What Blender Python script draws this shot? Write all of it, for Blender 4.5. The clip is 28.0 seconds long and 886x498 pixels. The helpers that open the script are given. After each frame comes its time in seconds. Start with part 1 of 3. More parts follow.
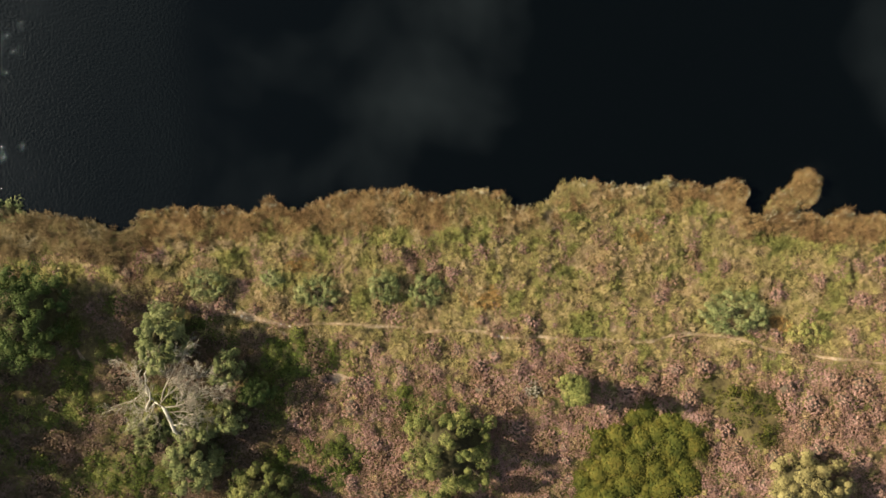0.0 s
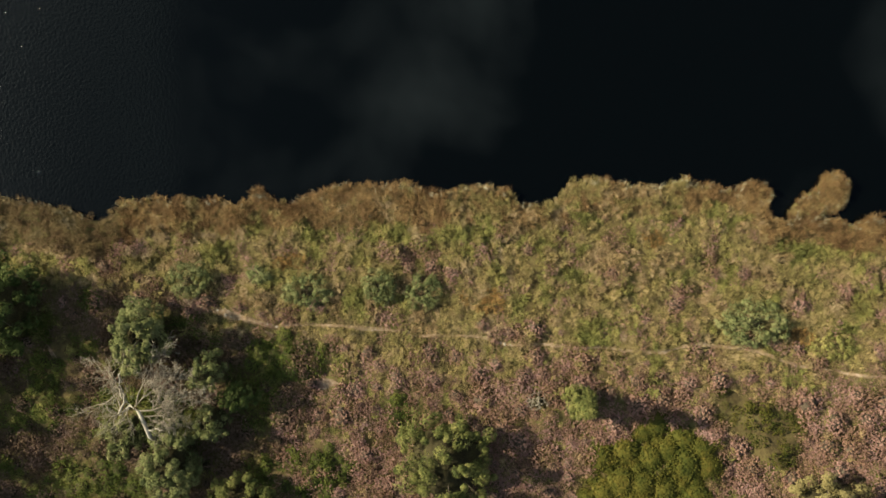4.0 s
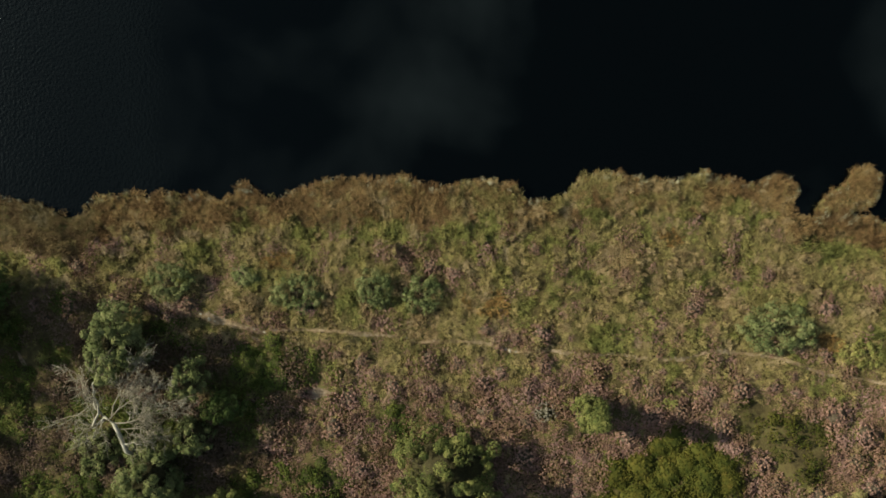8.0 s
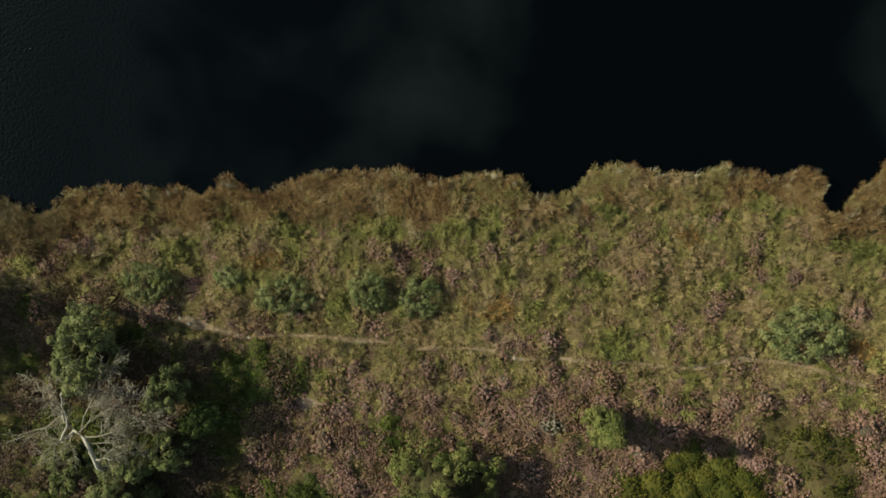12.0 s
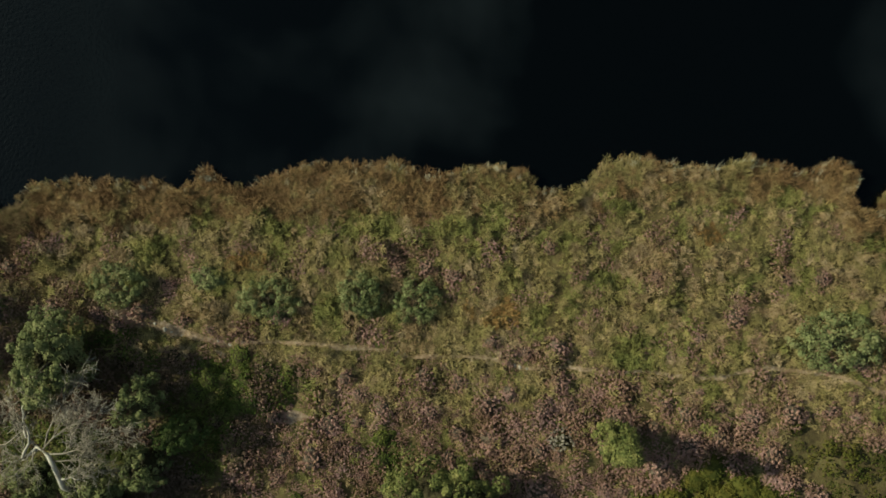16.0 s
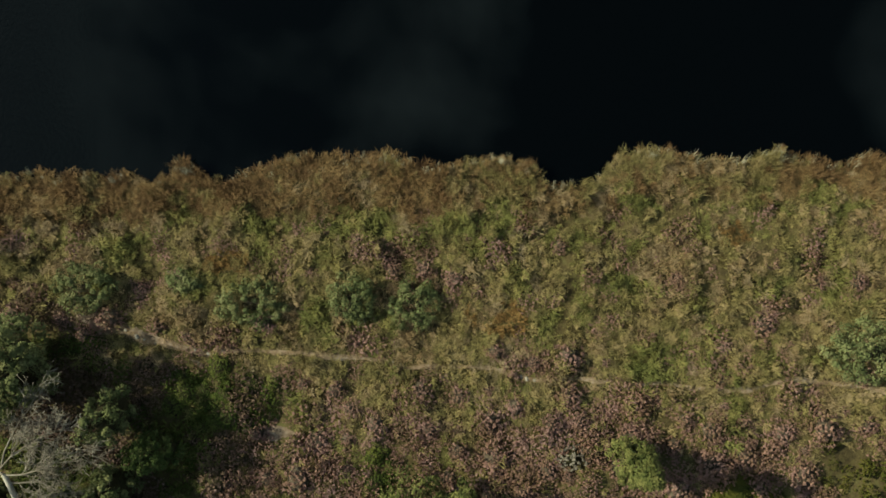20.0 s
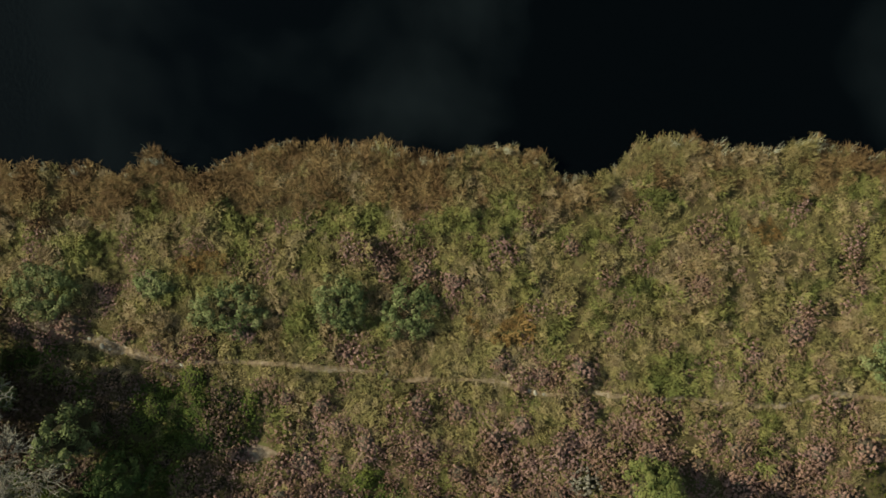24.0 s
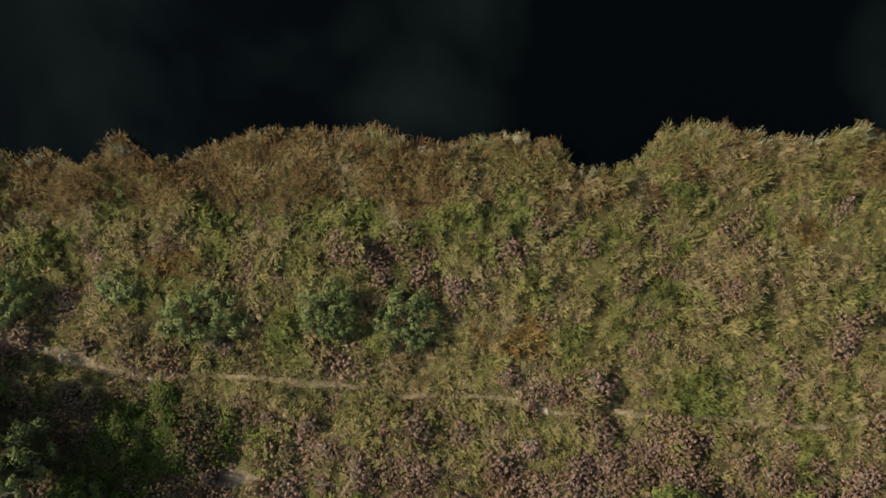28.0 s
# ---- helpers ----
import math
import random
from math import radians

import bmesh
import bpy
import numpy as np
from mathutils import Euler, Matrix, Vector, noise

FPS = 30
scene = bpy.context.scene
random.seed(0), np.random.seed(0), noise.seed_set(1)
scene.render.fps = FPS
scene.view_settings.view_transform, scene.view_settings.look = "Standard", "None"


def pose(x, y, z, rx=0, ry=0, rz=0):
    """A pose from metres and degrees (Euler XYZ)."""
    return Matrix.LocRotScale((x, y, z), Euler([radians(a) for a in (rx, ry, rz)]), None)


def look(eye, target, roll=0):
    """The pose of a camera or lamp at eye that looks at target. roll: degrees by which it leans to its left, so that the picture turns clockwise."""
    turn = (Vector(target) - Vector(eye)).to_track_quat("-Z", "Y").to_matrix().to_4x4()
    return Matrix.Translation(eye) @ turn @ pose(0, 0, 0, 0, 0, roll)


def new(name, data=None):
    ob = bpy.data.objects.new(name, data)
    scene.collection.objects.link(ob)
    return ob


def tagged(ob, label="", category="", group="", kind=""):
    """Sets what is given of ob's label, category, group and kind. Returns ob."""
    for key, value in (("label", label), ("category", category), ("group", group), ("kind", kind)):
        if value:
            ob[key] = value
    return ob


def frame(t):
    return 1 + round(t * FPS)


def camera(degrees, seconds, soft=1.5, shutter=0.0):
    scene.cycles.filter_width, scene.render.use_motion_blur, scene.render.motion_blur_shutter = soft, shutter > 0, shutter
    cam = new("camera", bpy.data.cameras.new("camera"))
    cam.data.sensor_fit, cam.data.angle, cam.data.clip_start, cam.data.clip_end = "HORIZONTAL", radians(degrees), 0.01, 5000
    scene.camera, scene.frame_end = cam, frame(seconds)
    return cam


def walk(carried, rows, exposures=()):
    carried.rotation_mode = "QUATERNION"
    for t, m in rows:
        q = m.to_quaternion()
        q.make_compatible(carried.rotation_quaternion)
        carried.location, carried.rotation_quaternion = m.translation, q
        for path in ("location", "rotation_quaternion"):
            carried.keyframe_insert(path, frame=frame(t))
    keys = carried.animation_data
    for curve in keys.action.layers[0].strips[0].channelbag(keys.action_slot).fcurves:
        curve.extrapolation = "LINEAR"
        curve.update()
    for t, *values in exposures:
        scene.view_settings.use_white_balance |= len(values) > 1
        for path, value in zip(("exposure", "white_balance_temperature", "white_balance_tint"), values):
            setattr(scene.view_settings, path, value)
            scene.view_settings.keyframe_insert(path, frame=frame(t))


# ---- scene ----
cam = camera(60, 28.0, soft=1.7)
PATH = [
    (0, (-0.072, -0.079, 61.867), (0.177, 0.024, -0.745)),
    (0.5, (-0.076, -0.083, 61.327), (0.163, 0.019, 0.134)),
    (1, (-0.071, -0.090, 60.815), (0.161, 0.008, 0.133)),
    (2, (-0.082, -0.111, 59.767), (0.140, -0.011, 0.469)),
    (3.5, (-0.112, -0.121, 58.221), (0.158, -0.022, 0.615)),
    (5.5, (-0.151, -0.150, 56.142), (0.122, -0.051, 0.651)),
    (8, (-0.218, -0.157, 53.565), (0.138, -0.093, 0.663)),
    (10.5, (-0.263, -0.194, 51.027), (0.121, -0.180, 0.724)),
    (12.5, (-0.283, -0.227, 48.995), (0.154, -0.228, 0.736)),
    (14.5, (-0.283, -0.278, 46.991), (0.191, -0.305, 0.747)),
    (17, (-0.339, -0.353, 44.418), (0.261, -0.416, 0.794)),
    (19, (-0.387, -0.396, 42.420), (0.313, -0.527, 0.825)),
    (21.5, (-0.354, -0.381, 39.840), (0.352, -0.526, 0.894)),
    (23.5, (-0.322, -0.371, 37.790), (0.329, -0.542, 0.861)),
    (25.5, (-0.314, -0.361, 35.749), (0.281, -0.583, 0.953)),
    (27, (-0.330, -0.334, 34.233), (0.270, -0.612, 1.032)),
    (28, (-0.357, -0.305, 33.224), (0.278, -0.606, 1.059)),
]
walk(cam, [(t, pose(*eye, *turn)) for t, eye, turn in PATH],
     exposures=[(0, 1.7, 6750, 3), (3, 1.45, 6750, 1), (6, 1.04, 6380, -4), (8, 0.85, 6230, -8), (12, 0.74, 6150, -10), (17, 0.67, 6100, -11), (28, 0.67, 6100, -10)])

# ---- light ----
SUN_EL, SUN_AZ = radians(27), radians(281.0)
world = bpy.data.worlds.new("sky")
scene.world = world
world.use_nodes = True
wn, wl = world.node_tree.nodes, world.node_tree.links
wn.clear()
w_out, w_bg = wn.new("ShaderNodeOutputWorld"), wn.new("ShaderNodeBackground")
w_sky, w_tc = wn.new("ShaderNodeTexSky"), wn.new("ShaderNodeTexCoord")
w_sky.sky_type, w_sky.sun_disc, w_sky.sun_elevation, w_sky.sun_rotation = "NISHITA", False, SUN_EL, SUN_AZ
w_noise, w_ramp, w_mix = wn.new("ShaderNodeTexNoise"), wn.new("ShaderNodeValToRGB"), wn.new("ShaderNodeMix")
w_noise.inputs["Scale"].default_value, w_noise.inputs["Detail"].default_value = 3.2, 4.0
w_noise.inputs["Roughness"].default_value, w_noise.inputs["Distortion"].default_value = 0.5, 0.3
w_ramp.color_ramp.elements[0].position, w_ramp.color_ramp.elements[1].position = 0.50, 0.75
w_mix.data_type = "RGBA"
w_mix.inputs["B"].default_value = (10.4, 12.1, 12.9, 1)
w_bg.inputs["Strength"].default_value = 0.033
w_map = wn.new("ShaderNodeMapping")
w_map.inputs["Location"].default_value = (6.91, -4.10, -5.65)
wl.new(w_tc.outputs["Generated"], w_map.inputs["Vector"])
wl.new(w_map.outputs["Vector"], w_noise.inputs["Vector"])
wl.new(w_noise.outputs["Fac"], w_ramp.inputs["Fac"])
wl.new(w_ramp.outputs["Color"], w_mix.inputs["Factor"])
wl.new(w_sky.outputs["Color"], w_mix.inputs["A"])
w_rise, w_low, w_haze = wn.new("ShaderNodeVectorMath"), wn.new("ShaderNodeMapRange"), wn.new("ShaderNodeMix")
w_rise.operation = "DOT_PRODUCT"  # haze grows towards the horizon, and more so below the sun
w_rise.inputs[1].default_value = (-0.34 * math.sin(SUN_AZ), -0.34 * math.cos(SUN_AZ), 1.0)
w_haze.data_type = "RGBA"
w_low.interpolation_type = "SMOOTHSTEP"
w_low.inputs["From Min"].default_value, w_low.inputs["From Max"].default_value = 0.84, 0.12
w_low.inputs["To Max"].default_value = 0.85
w_haze.inputs["B"].default_value = (14.0, 14.9, 15.4, 1)
wl.new(w_tc.outputs["Generated"], w_rise.inputs[0])
wl.new(w_rise.outputs["Value"], w_low.inputs["Value"])
wl.new(w_low.outputs["Result"], w_haze.inputs["Factor"])
wl.new(w_mix.outputs["Result"], w_haze.inputs["A"])
wl.new(w_haze.outputs["Result"], w_bg.inputs["Color"])
wl.new(w_bg.outputs["Background"], w_out.inputs["Surface"])

sun_dir = Vector((math.sin(SUN_AZ) * math.cos(SUN_EL), math.cos(SUN_AZ) * math.cos(SUN_EL), math.sin(SUN_EL)))
sun = new("sun", bpy.data.lights.new("sun", "SUN"))
sun.data.energy, sun.data.angle, sun.data.color = 4.8, radians(1.0), (1.0, 0.86, 0.66)
sun.matrix_world = look(sun_dir * 200, (0, 0, 0))


# ---- materials ----
def material(name, stops, big=0.35, small=2.2, mix=(0.45, 0.25, 0.3), rough=0.85, spec=0.15, bump=0.0, bump_scale=30.0, by="island", detail=3.0):
    """A procedural surface: a colour ramp fed by two scales of noise and by a random value per island or object."""
    m = bpy.data.materials.new(name)
    m.use_nodes = True
    n, l = m.node_tree.nodes, m.node_tree.links
    b = n["Principled BSDF"]
    b.inputs["Roughness"].default_value = rough
    b.inputs["Specular IOR Level"].default_value = spec
    geo = n.new("ShaderNodeNewGeometry")
    total = None
    for scale, weight in ((big, mix[0]), (small, mix[1])):
        t = n.new("ShaderNodeTexNoise")
        t.inputs["Scale"].default_value, t.inputs["Detail"].default_value = scale, detail
        l.new(geo.outputs["Position"], t.inputs["Vector"])
        s = n.new("ShaderNodeMapRange")
        s.inputs["From Min"].default_value, s.inputs["From Max"].default_value = 0.33, 0.67
        s.inputs["To Max"].default_value = weight
        l.new(t.outputs["Fac"], s.inputs["Value"])
        if total is None:
            total = s.outputs["Result"]
        else:
            a = n.new("ShaderNodeMath")
            l.new(total, a.inputs[0]), l.new(s.outputs["Result"], a.inputs[1])
            total = a.outputs[0]
    if mix[2] > 0:
        a = n.new("ShaderNodeMath")
        a.operation = "MULTIPLY_ADD"
        a.inputs[1].default_value = mix[2]
        if by == "island":
            l.new(geo.outputs["Random Per Island"], a.inputs[0])
        else:
            info = n.new("ShaderNodeObjectInfo")
            l.new(info.outputs["Random"], a.inputs[0])
        l.new(total, a.inputs[2])
        total = a.outputs[0]
    ramp = n.new("ShaderNodeValToRGB")
    e = ramp.color_ramp.elements
    while len(e) < len(stops):
        e.new(0.5)
    for k, (p, c) in enumerate(stops):
        e[k].position, e[k].color = p, (*c, 1)
    l.new(total, ramp.inputs["Fac"])
    l.new(ramp.outputs["Color"], b.inputs["Base Color"])
    if bump > 0:
        t, bp = n.new("ShaderNodeTexNoise"), n.new("ShaderNodeBump")
        t.inputs["Scale"].default_value, t.inputs["Detail"].default_value = bump_scale, 5
        bp.inputs["Strength"].default_value, bp.inputs["Distance"].default_value = bump, 0.05
        l.new(geo.outputs["Position"], t.inputs["Vector"])
        l.new(t.outputs["Fac"], bp.inputs["Height"])
        l.new(bp.outputs["Normal"], b.inputs["Normal"])
    return m


M_SOIL = material("moor_soil", [(0.15, (0.050, 0.038, 0.018)), (0.5, (0.085, 0.065, 0.028)), (0.85, (0.095, 0.086, 0.032))], big=0.3, small=3.0, mix=(0.5, 0.5, 0), rough=0.95, bump=0.8, bump_scale=9)
M_TRAIL = material("trodden_sand", [(0.15, (0.165, 0.112, 0.070)), (0.55, (0.270, 0.192, 0.132)), (0.9, (0.400, 0.315, 0.250))], big=0.5, small=4.0, mix=(0.5, 0.5, 0), rough=0.95, bump=0.5, bump_scale=20)
M_MEADOW = material("meadow_grass", [(0.1, (0.160, 0.138, 0.049)), (0.4, (0.225, 0.183, 0.074)), (0.65, (0.272, 0.207, 0.094)), (0.95, (0.318, 0.240, 0.129))], big=0.35, small=1.6, mix=(0.44, 0.46, 0.10))
M_LUSH = material("lush_grass", [(0.1, (0.102, 0.108, 0.032)), (0.5, (0.178, 0.168, 0.053)), (0.9, (0.264, 0.220, 0.082))], big=0.4, small=1.5, mix=(0.45, 0.43, 0.12))
M_REED = material("dry_sedge", [(0.1, (0.096, 0.053, 0.025)), (0.45, (0.184, 0.111, 0.052)), (0.7, (0.241, 0.158, 0.071)), (0.95, (0.335, 0.248, 0.156))], big=0.22, small=1.0, mix=(0.45, 0.43, 0.12))
# browner sedge of the west bank, with some shade scaled into its colour
M_DARKREED = material("dark_shaded_sedge", [(0.1, (0.068, 0.041, 0.020)), (0.45, (0.130, 0.086, 0.043)), (0.7, (0.171, 0.124, 0.059)), (0.95, (0.238, 0.194, 0.129))], big=0.22, small=1.0, mix=(0.45, 0.43, 0.12))
M_STRAW = material("straw_grass", [(0.1, (0.190, 0.126, 0.064)), (0.5, (0.282, 0.200, 0.110)), (0.9, (0.365, 0.280, 0.170))], big=0.4, small=2.0, mix=(0.45, 0.43, 0.12))
M_HEATH = material("flowering_heather", [(0.08, (0.130, 0.086, 0.046)), (0.32, (0.192, 0.113, 0.082)), (0.62, (0.240, 0.140, 0.118)), (0.95, (0.292, 0.180, 0.168))], big=0.6, small=4.0, mix=(0.46, 0.44, 0.10))
# darker heather; part of its depth is tree shade put into the colour
M_SHADEDH = material("shaded_dark_heather", [(0.08, (0.056, 0.048, 0.020)), (0.35, (0.100, 0.066, 0.042)), (0.65, (0.152, 0.098, 0.074)), (0.95, (0.235, 0.152, 0.132))], big=0.5, small=4.0, mix=(0.45, 0.42, 0.13))
M_GORSE = material("green_gorse", [(0.1, (0.030, 0.038, 0.006)), (0.45, (0.054, 0.054, 0.009)), (0.75, (0.078, 0.068, 0.012)), (0.95, (0.108, 0.084, 0.018))], big=0.7, small=3.0, mix=(0.45, 0.43, 0.12))
M_BUSH = material("bog_myrtle_leaf", [(0.1, (0.062, 0.078, 0.029)), (0.5, (0.126, 0.138, 0.055)), (0.9, (0.212, 0.205, 0.094))], big=0.7, small=3.0, mix=(0.40, 0.45, 0.15))
M_PINE = material("green_tree_leaf", [(0.1, (0.048, 0.060, 0.020)), (0.5, (0.112, 0.122, 0.046)), (0.9, (0.195, 0.186, 0.084))], big=0.7, small=2.6, mix=(0.42, 0.45, 0.13))
M_OAK = material("dark_tree_leaf", [(0.1, (0.022, 0.036, 0.009)), (0.5, (0.050, 0.068, 0.017)), (0.9, (0.092, 0.104, 0.032))], big=0.6, small=2.4, mix=(0.4, 0.35, 0.25))
M_GOLD = material("golden_tree_leaf", [(0.1, (0.032, 0.042, 0.012)), (0.42, (0.080, 0.087, 0.025)), (0.70, (0.142, 0.136, 0.044)), (0.95, (0.222, 0.196, 0.076))], big=0.9, small=2.6, mix=(0.42, 0.45, 0.13))
M_TAN = material("tan_tree_leaf", [(0.1, (0.080, 0.063, 0.027)), (0.5, (0.160, 0.133, 0.056)), (0.9, (0.226, 0.192, 0.083))], big=0.7, small=1.6)
M_BARK = material("bark", [(0.1, (0.060, 0.045, 0.030)), (0.6, (0.120, 0.095, 0.070)), (0.95, (0.190, 0.160, 0.130))], big=2, small=14, mix=(0.5, 0.5, 0), bump=0.6, bump_scale=25)
M_DEAD = material("bleached_deadwood", [(0.1, (0.210, 0.182, 0.145)), (0.5, (0.350, 0.312, 0.260)), (0.9, (0.510, 0.470, 0.405))], big=1.5, small=9, mix=(0.4, 0.3, 0.3), bump=0.5, bump_scale=25)
M_TWIG = material("grey_twigs", [(0.1, (0.130, 0.108, 0.082)), (0.5, (0.215, 0.184, 0.146)), (0.9, (0.320, 0.283, 0.232))], big=1.5, small=6)
# near-black brown that paints shade into gaps of crowns and cushions
M_GAP = material("gap_shade", [(0.15, (0.022, 0.018, 0.009)), (0.6, (0.040, 0.034, 0.016)), (0.9, (0.060, 0.056, 0.022))], big=1.5, small=8, mix=(0.5, 0.5, 0), rough=0.95, bump=0.9, bump_scale=18)
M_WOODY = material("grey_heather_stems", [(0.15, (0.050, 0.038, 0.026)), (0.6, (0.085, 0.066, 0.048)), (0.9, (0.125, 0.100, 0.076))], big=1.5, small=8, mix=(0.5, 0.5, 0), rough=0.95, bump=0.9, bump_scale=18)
M_RUST = material("rusty_bracken", [(0.15, (0.110, 0.060, 0.022)), (0.55, (0.200, 0.115, 0.040)), (0.9, (0.330, 0.210, 0.080))], big=0.6, small=2.0, mix=(0.4, 0.4, 0.2))
M_PALE = material("bleached_seed_heads", [(0.15, (0.280, 0.250, 0.170)), (0.55, (0.400, 0.370, 0.270)), (0.9, (0.520, 0.500, 0.400))], big=0.4, small=2.0, mix=(0.4, 0.3, 0.3))
# second gorse green for the west, with tree shade tuned into the colour
M_WESTGORSE = material("shade_tuned_gorse", [(0.1, (0.030, 0.044, 0.009)), (0.45, (0.066, 0.082, 0.016)), (0.75, (0.108, 0.116, 0.025)), (0.95, (0.150, 0.146, 0.036))], big=0.6, small=2.6, mix=(0.40, 0.42, 0.18))
M_LITTER = material("heath_litter", [(0.15, (0.130, 0.090, 0.062)), (0.55, (0.205, 0.148, 0.105)), (0.9, (0.300, 0.235, 0.180))], big=0.6, small=4.0, mix=(0.5, 0.5, 0), rough=0.95, bump=0.6, bump_scale=16)
M_STONE = material("pale_stone", [(0.1, (0.231, 0.198, 0.155)), (0.6, (0.336, 0.297, 0.248)), (0.95, (0.420, 0.383, 0.329))], big=3, small=15, mix=(0.4, 0.4, 0.2), by="object", bump=0.5, bump_scale=30)

M_WATER = bpy.data.materials.new("dark_peaty_water")
M_WATER.use_nodes = True
n, l = M_WATER.node_tree.nodes, M_WATER.node_tree.links
b = n["Principled BSDF"]
b.inputs["Base Color"].default_value = (0.0008, 0.0012, 0.0013, 1)
b.inputs["Roughness"].default_value, b.inputs["IOR"].default_value = 0.025, 1.33
geo, fine, mask, amp, bump = (n.new("ShaderNode" + k) for k in ("NewGeometry", "TexNoise", "MapRange", "Math", "Bump"))
sep = n.new("ShaderNodeSeparateXYZ")
l.new(geo.outputs["Position"], sep.inputs[0])
# ripples grow towards the west, ranged so sun glints fall where the camera sees them
mask.inputs["From Min"].default_value, mask.inputs["From Max"].default_value = -19.0, -36.0
mask.inputs["To Min"].default_value, mask.inputs["To Max"].default_value = 0.006, 1.15
l.new(sep.outputs["X"], mask.inputs["Value"])
fine.inputs["Scale"].default_value, fine.inputs["Detail"].default_value = 4.5, 3.0
l.new(geo.outputs["Position"], fine.inputs["Vector"])
amp.operation = "MULTIPLY"
l.new(mask.outputs["Result"], amp.inputs[0]), l.new(fine.outputs["Fac"], amp.inputs[1])
bump.inputs["Strength"].default_value, bump.inputs["Distance"].default_value = 0.75, 0.102
l.new(amp.outputs[0], bump.inputs["Height"])
l.new(bump.outputs["Normal"], b.inputs["Normal"])

# ---- plan ----
rng = np.random.default_rng(7)
# line of the bank, west to east
SHORE_X = [-60, -45, -35.6, -32, -29.3, -26.6, -25.2, -24.5, -23.1, -20.6, -17.5, -15.9, -13.8, -12.7, -11.3, -10.2, -8.6, -6.6, -3.8, -0.7, 1.1, 3.0, 4.8, 5.4, 7.7, 8.6, 9.3, 11.1, 14.3, 18.2, 19.5, 23.4, 24.3, 25.6, 27.0, 29.5, 31.0, 32.2, 35.5, 45, 60]
SHORE_Y = [4.0, 4.5, 3.3, 3.6, 3.0, 2.2, 2.3, 3.4, 3.7, 3.6, 3.6, 3.4, 4.2, 3.5, 3.3, 4.2, 4.8, 5.0, 5.0, 4.4, 4.9, 5.1, 4.4, 3.8, 3.5, 4.3, 5.3, 5.6, 5.0, 5.5, 5.1, 4.6, 3.0, 2.6, 2.7, 2.9, 2.4, 2.9, 2.3, 3.0, 2.0]
# tongues of sedge that reach into the water: centre, half-lengths, turn
TONGUES = [(29.1, 4.4, 1.45, 1.75, -15), (27.5, 3.35, 2.2, 1.3, 40), (23.2, 4.3, 1.75, 1.15, 0)]
WATER_Z = -0.22
BANK_IN = 0.35


def lattice(seed):
    return np.random.default_rng(seed).random((256, 256))


def field(x, y, size, seed):
    """Smooth value noise, 0 to 1, with features of about that size in metres."""
    g, u, v = lattice(seed), np.asarray(x, float) / size + 131.7, np.asarray(y, float) / size + 77.3
    i, j = np.floor(u).astype(int), np.floor(v).astype(int)
    a, c = u - i, v - j
    a, c = a * a * (3 - 2 * a), c * c * (3 - 2 * c)
    i, j, i2, j2 = i % 256, j % 256, (i + 1) % 256, (j + 1) % 256
    return (g[i, j] * (1 - a) + g[i2, j] * a) * (1 - c) + (g[i, j2] * (1 - a) + g[i2, j2] * a) * c


def inland(x, y):
    """Metres from the bank, positive on land."""
    x, y = np.asarray(x, float), np.asarray(y, float)
    d = np.interp(x, SHORE_X, SHORE_Y) + 0.5 * (field(x, x * 0, 1.1, 3) - 0.5) - y
    for cx, cy, a, c, turn in TONGUES:
        t = radians(turn)
        u, v = (x - cx) * math.cos(t) + (y - cy) * math.sin(t), -(x - cx) * math.sin(t) + (y - cy) * math.cos(t)
        d = np.maximum(d, (1 - np.hypot(u / a, v / c)) * min(a, c))
    return d - BANK_IN


def ground_z(x, y):
    d = inland(x, y)
    z = np.clip(d * 2.0, -1.6, 0.0) + np.clip(d, 0, 1) * (0.42 * field(x, y, 2.4, 5) + 0.26 * field(x, y, 1.0, 6) - 0.2)
    return z


TRAIL = [(-17.3, -4.7), (-16.2, -5.2), (-14.6, -5.5), (-12.6, -6.0), (-10.3, -5.7), (-8.1, -5.7), (-5.8, -5.9), (-3.1, -6.2), (-1.9, -6.5), (0.5, -6.4), (2.8, -6.5), (4.6, -7.1), (7.3, -7.1), (9.6, -7.2), (11.9, -7.2), (14.1, -7.4), (16.4, -7.6), (18.7, -6.9), (21.4, -7.1), (23.6, -7.4), (25.4, -8.0), (27.7, -8.7), (30.0, -8.9), (32.2, -9.2), (36, -9.6), (42, -10)]
BRANCH = [(-1.9, -6.5), (-2.4, -7.5), (-3.1, -8.9), (-3.8, -10.2), (-4.3, -11.1)]
# lines that hooves have trodden through the growth
TREADS = [[(11.0, 1.4), (12.6, 1.8), (14.3, 3.0)], [(12.4, -3.0), (14.3, -2.0), (15.2, -1.2)], [(32.6, 0.0), (32.9, -2.5), (32.5, -5.2)], [(7.0, 2.4), (6.3, 0.4), (6.9, -2.2), (6.4, -4.6)]]


def to_line(x, y, line):
    best = np.full(np.shape(x), 1e9)
    for (x0, y0), (x1, y1) in zip(line, line[1:]):
        t = np.clip(((x - x0) * (x1 - x0) + (y - y0) * (y1 - y0)) / ((x1 - x0) ** 2 + (y1 - y0) ** 2), 0, 1)
        best = np.minimum(best, np.hypot(x - x0 - t * (x1 - x0), y - y0 - t * (y1 - y0)))
    return best


def patch(x, y, cx, cy, a, c):
    """1 in the middle of an uneven oval patch, 0 at its rim, negative outside."""
    return 1 - np.hypot((x - cx) / a, (y - cy) / c) + 0.5 * (field(x, y, 1.3, 11) - 0.5)


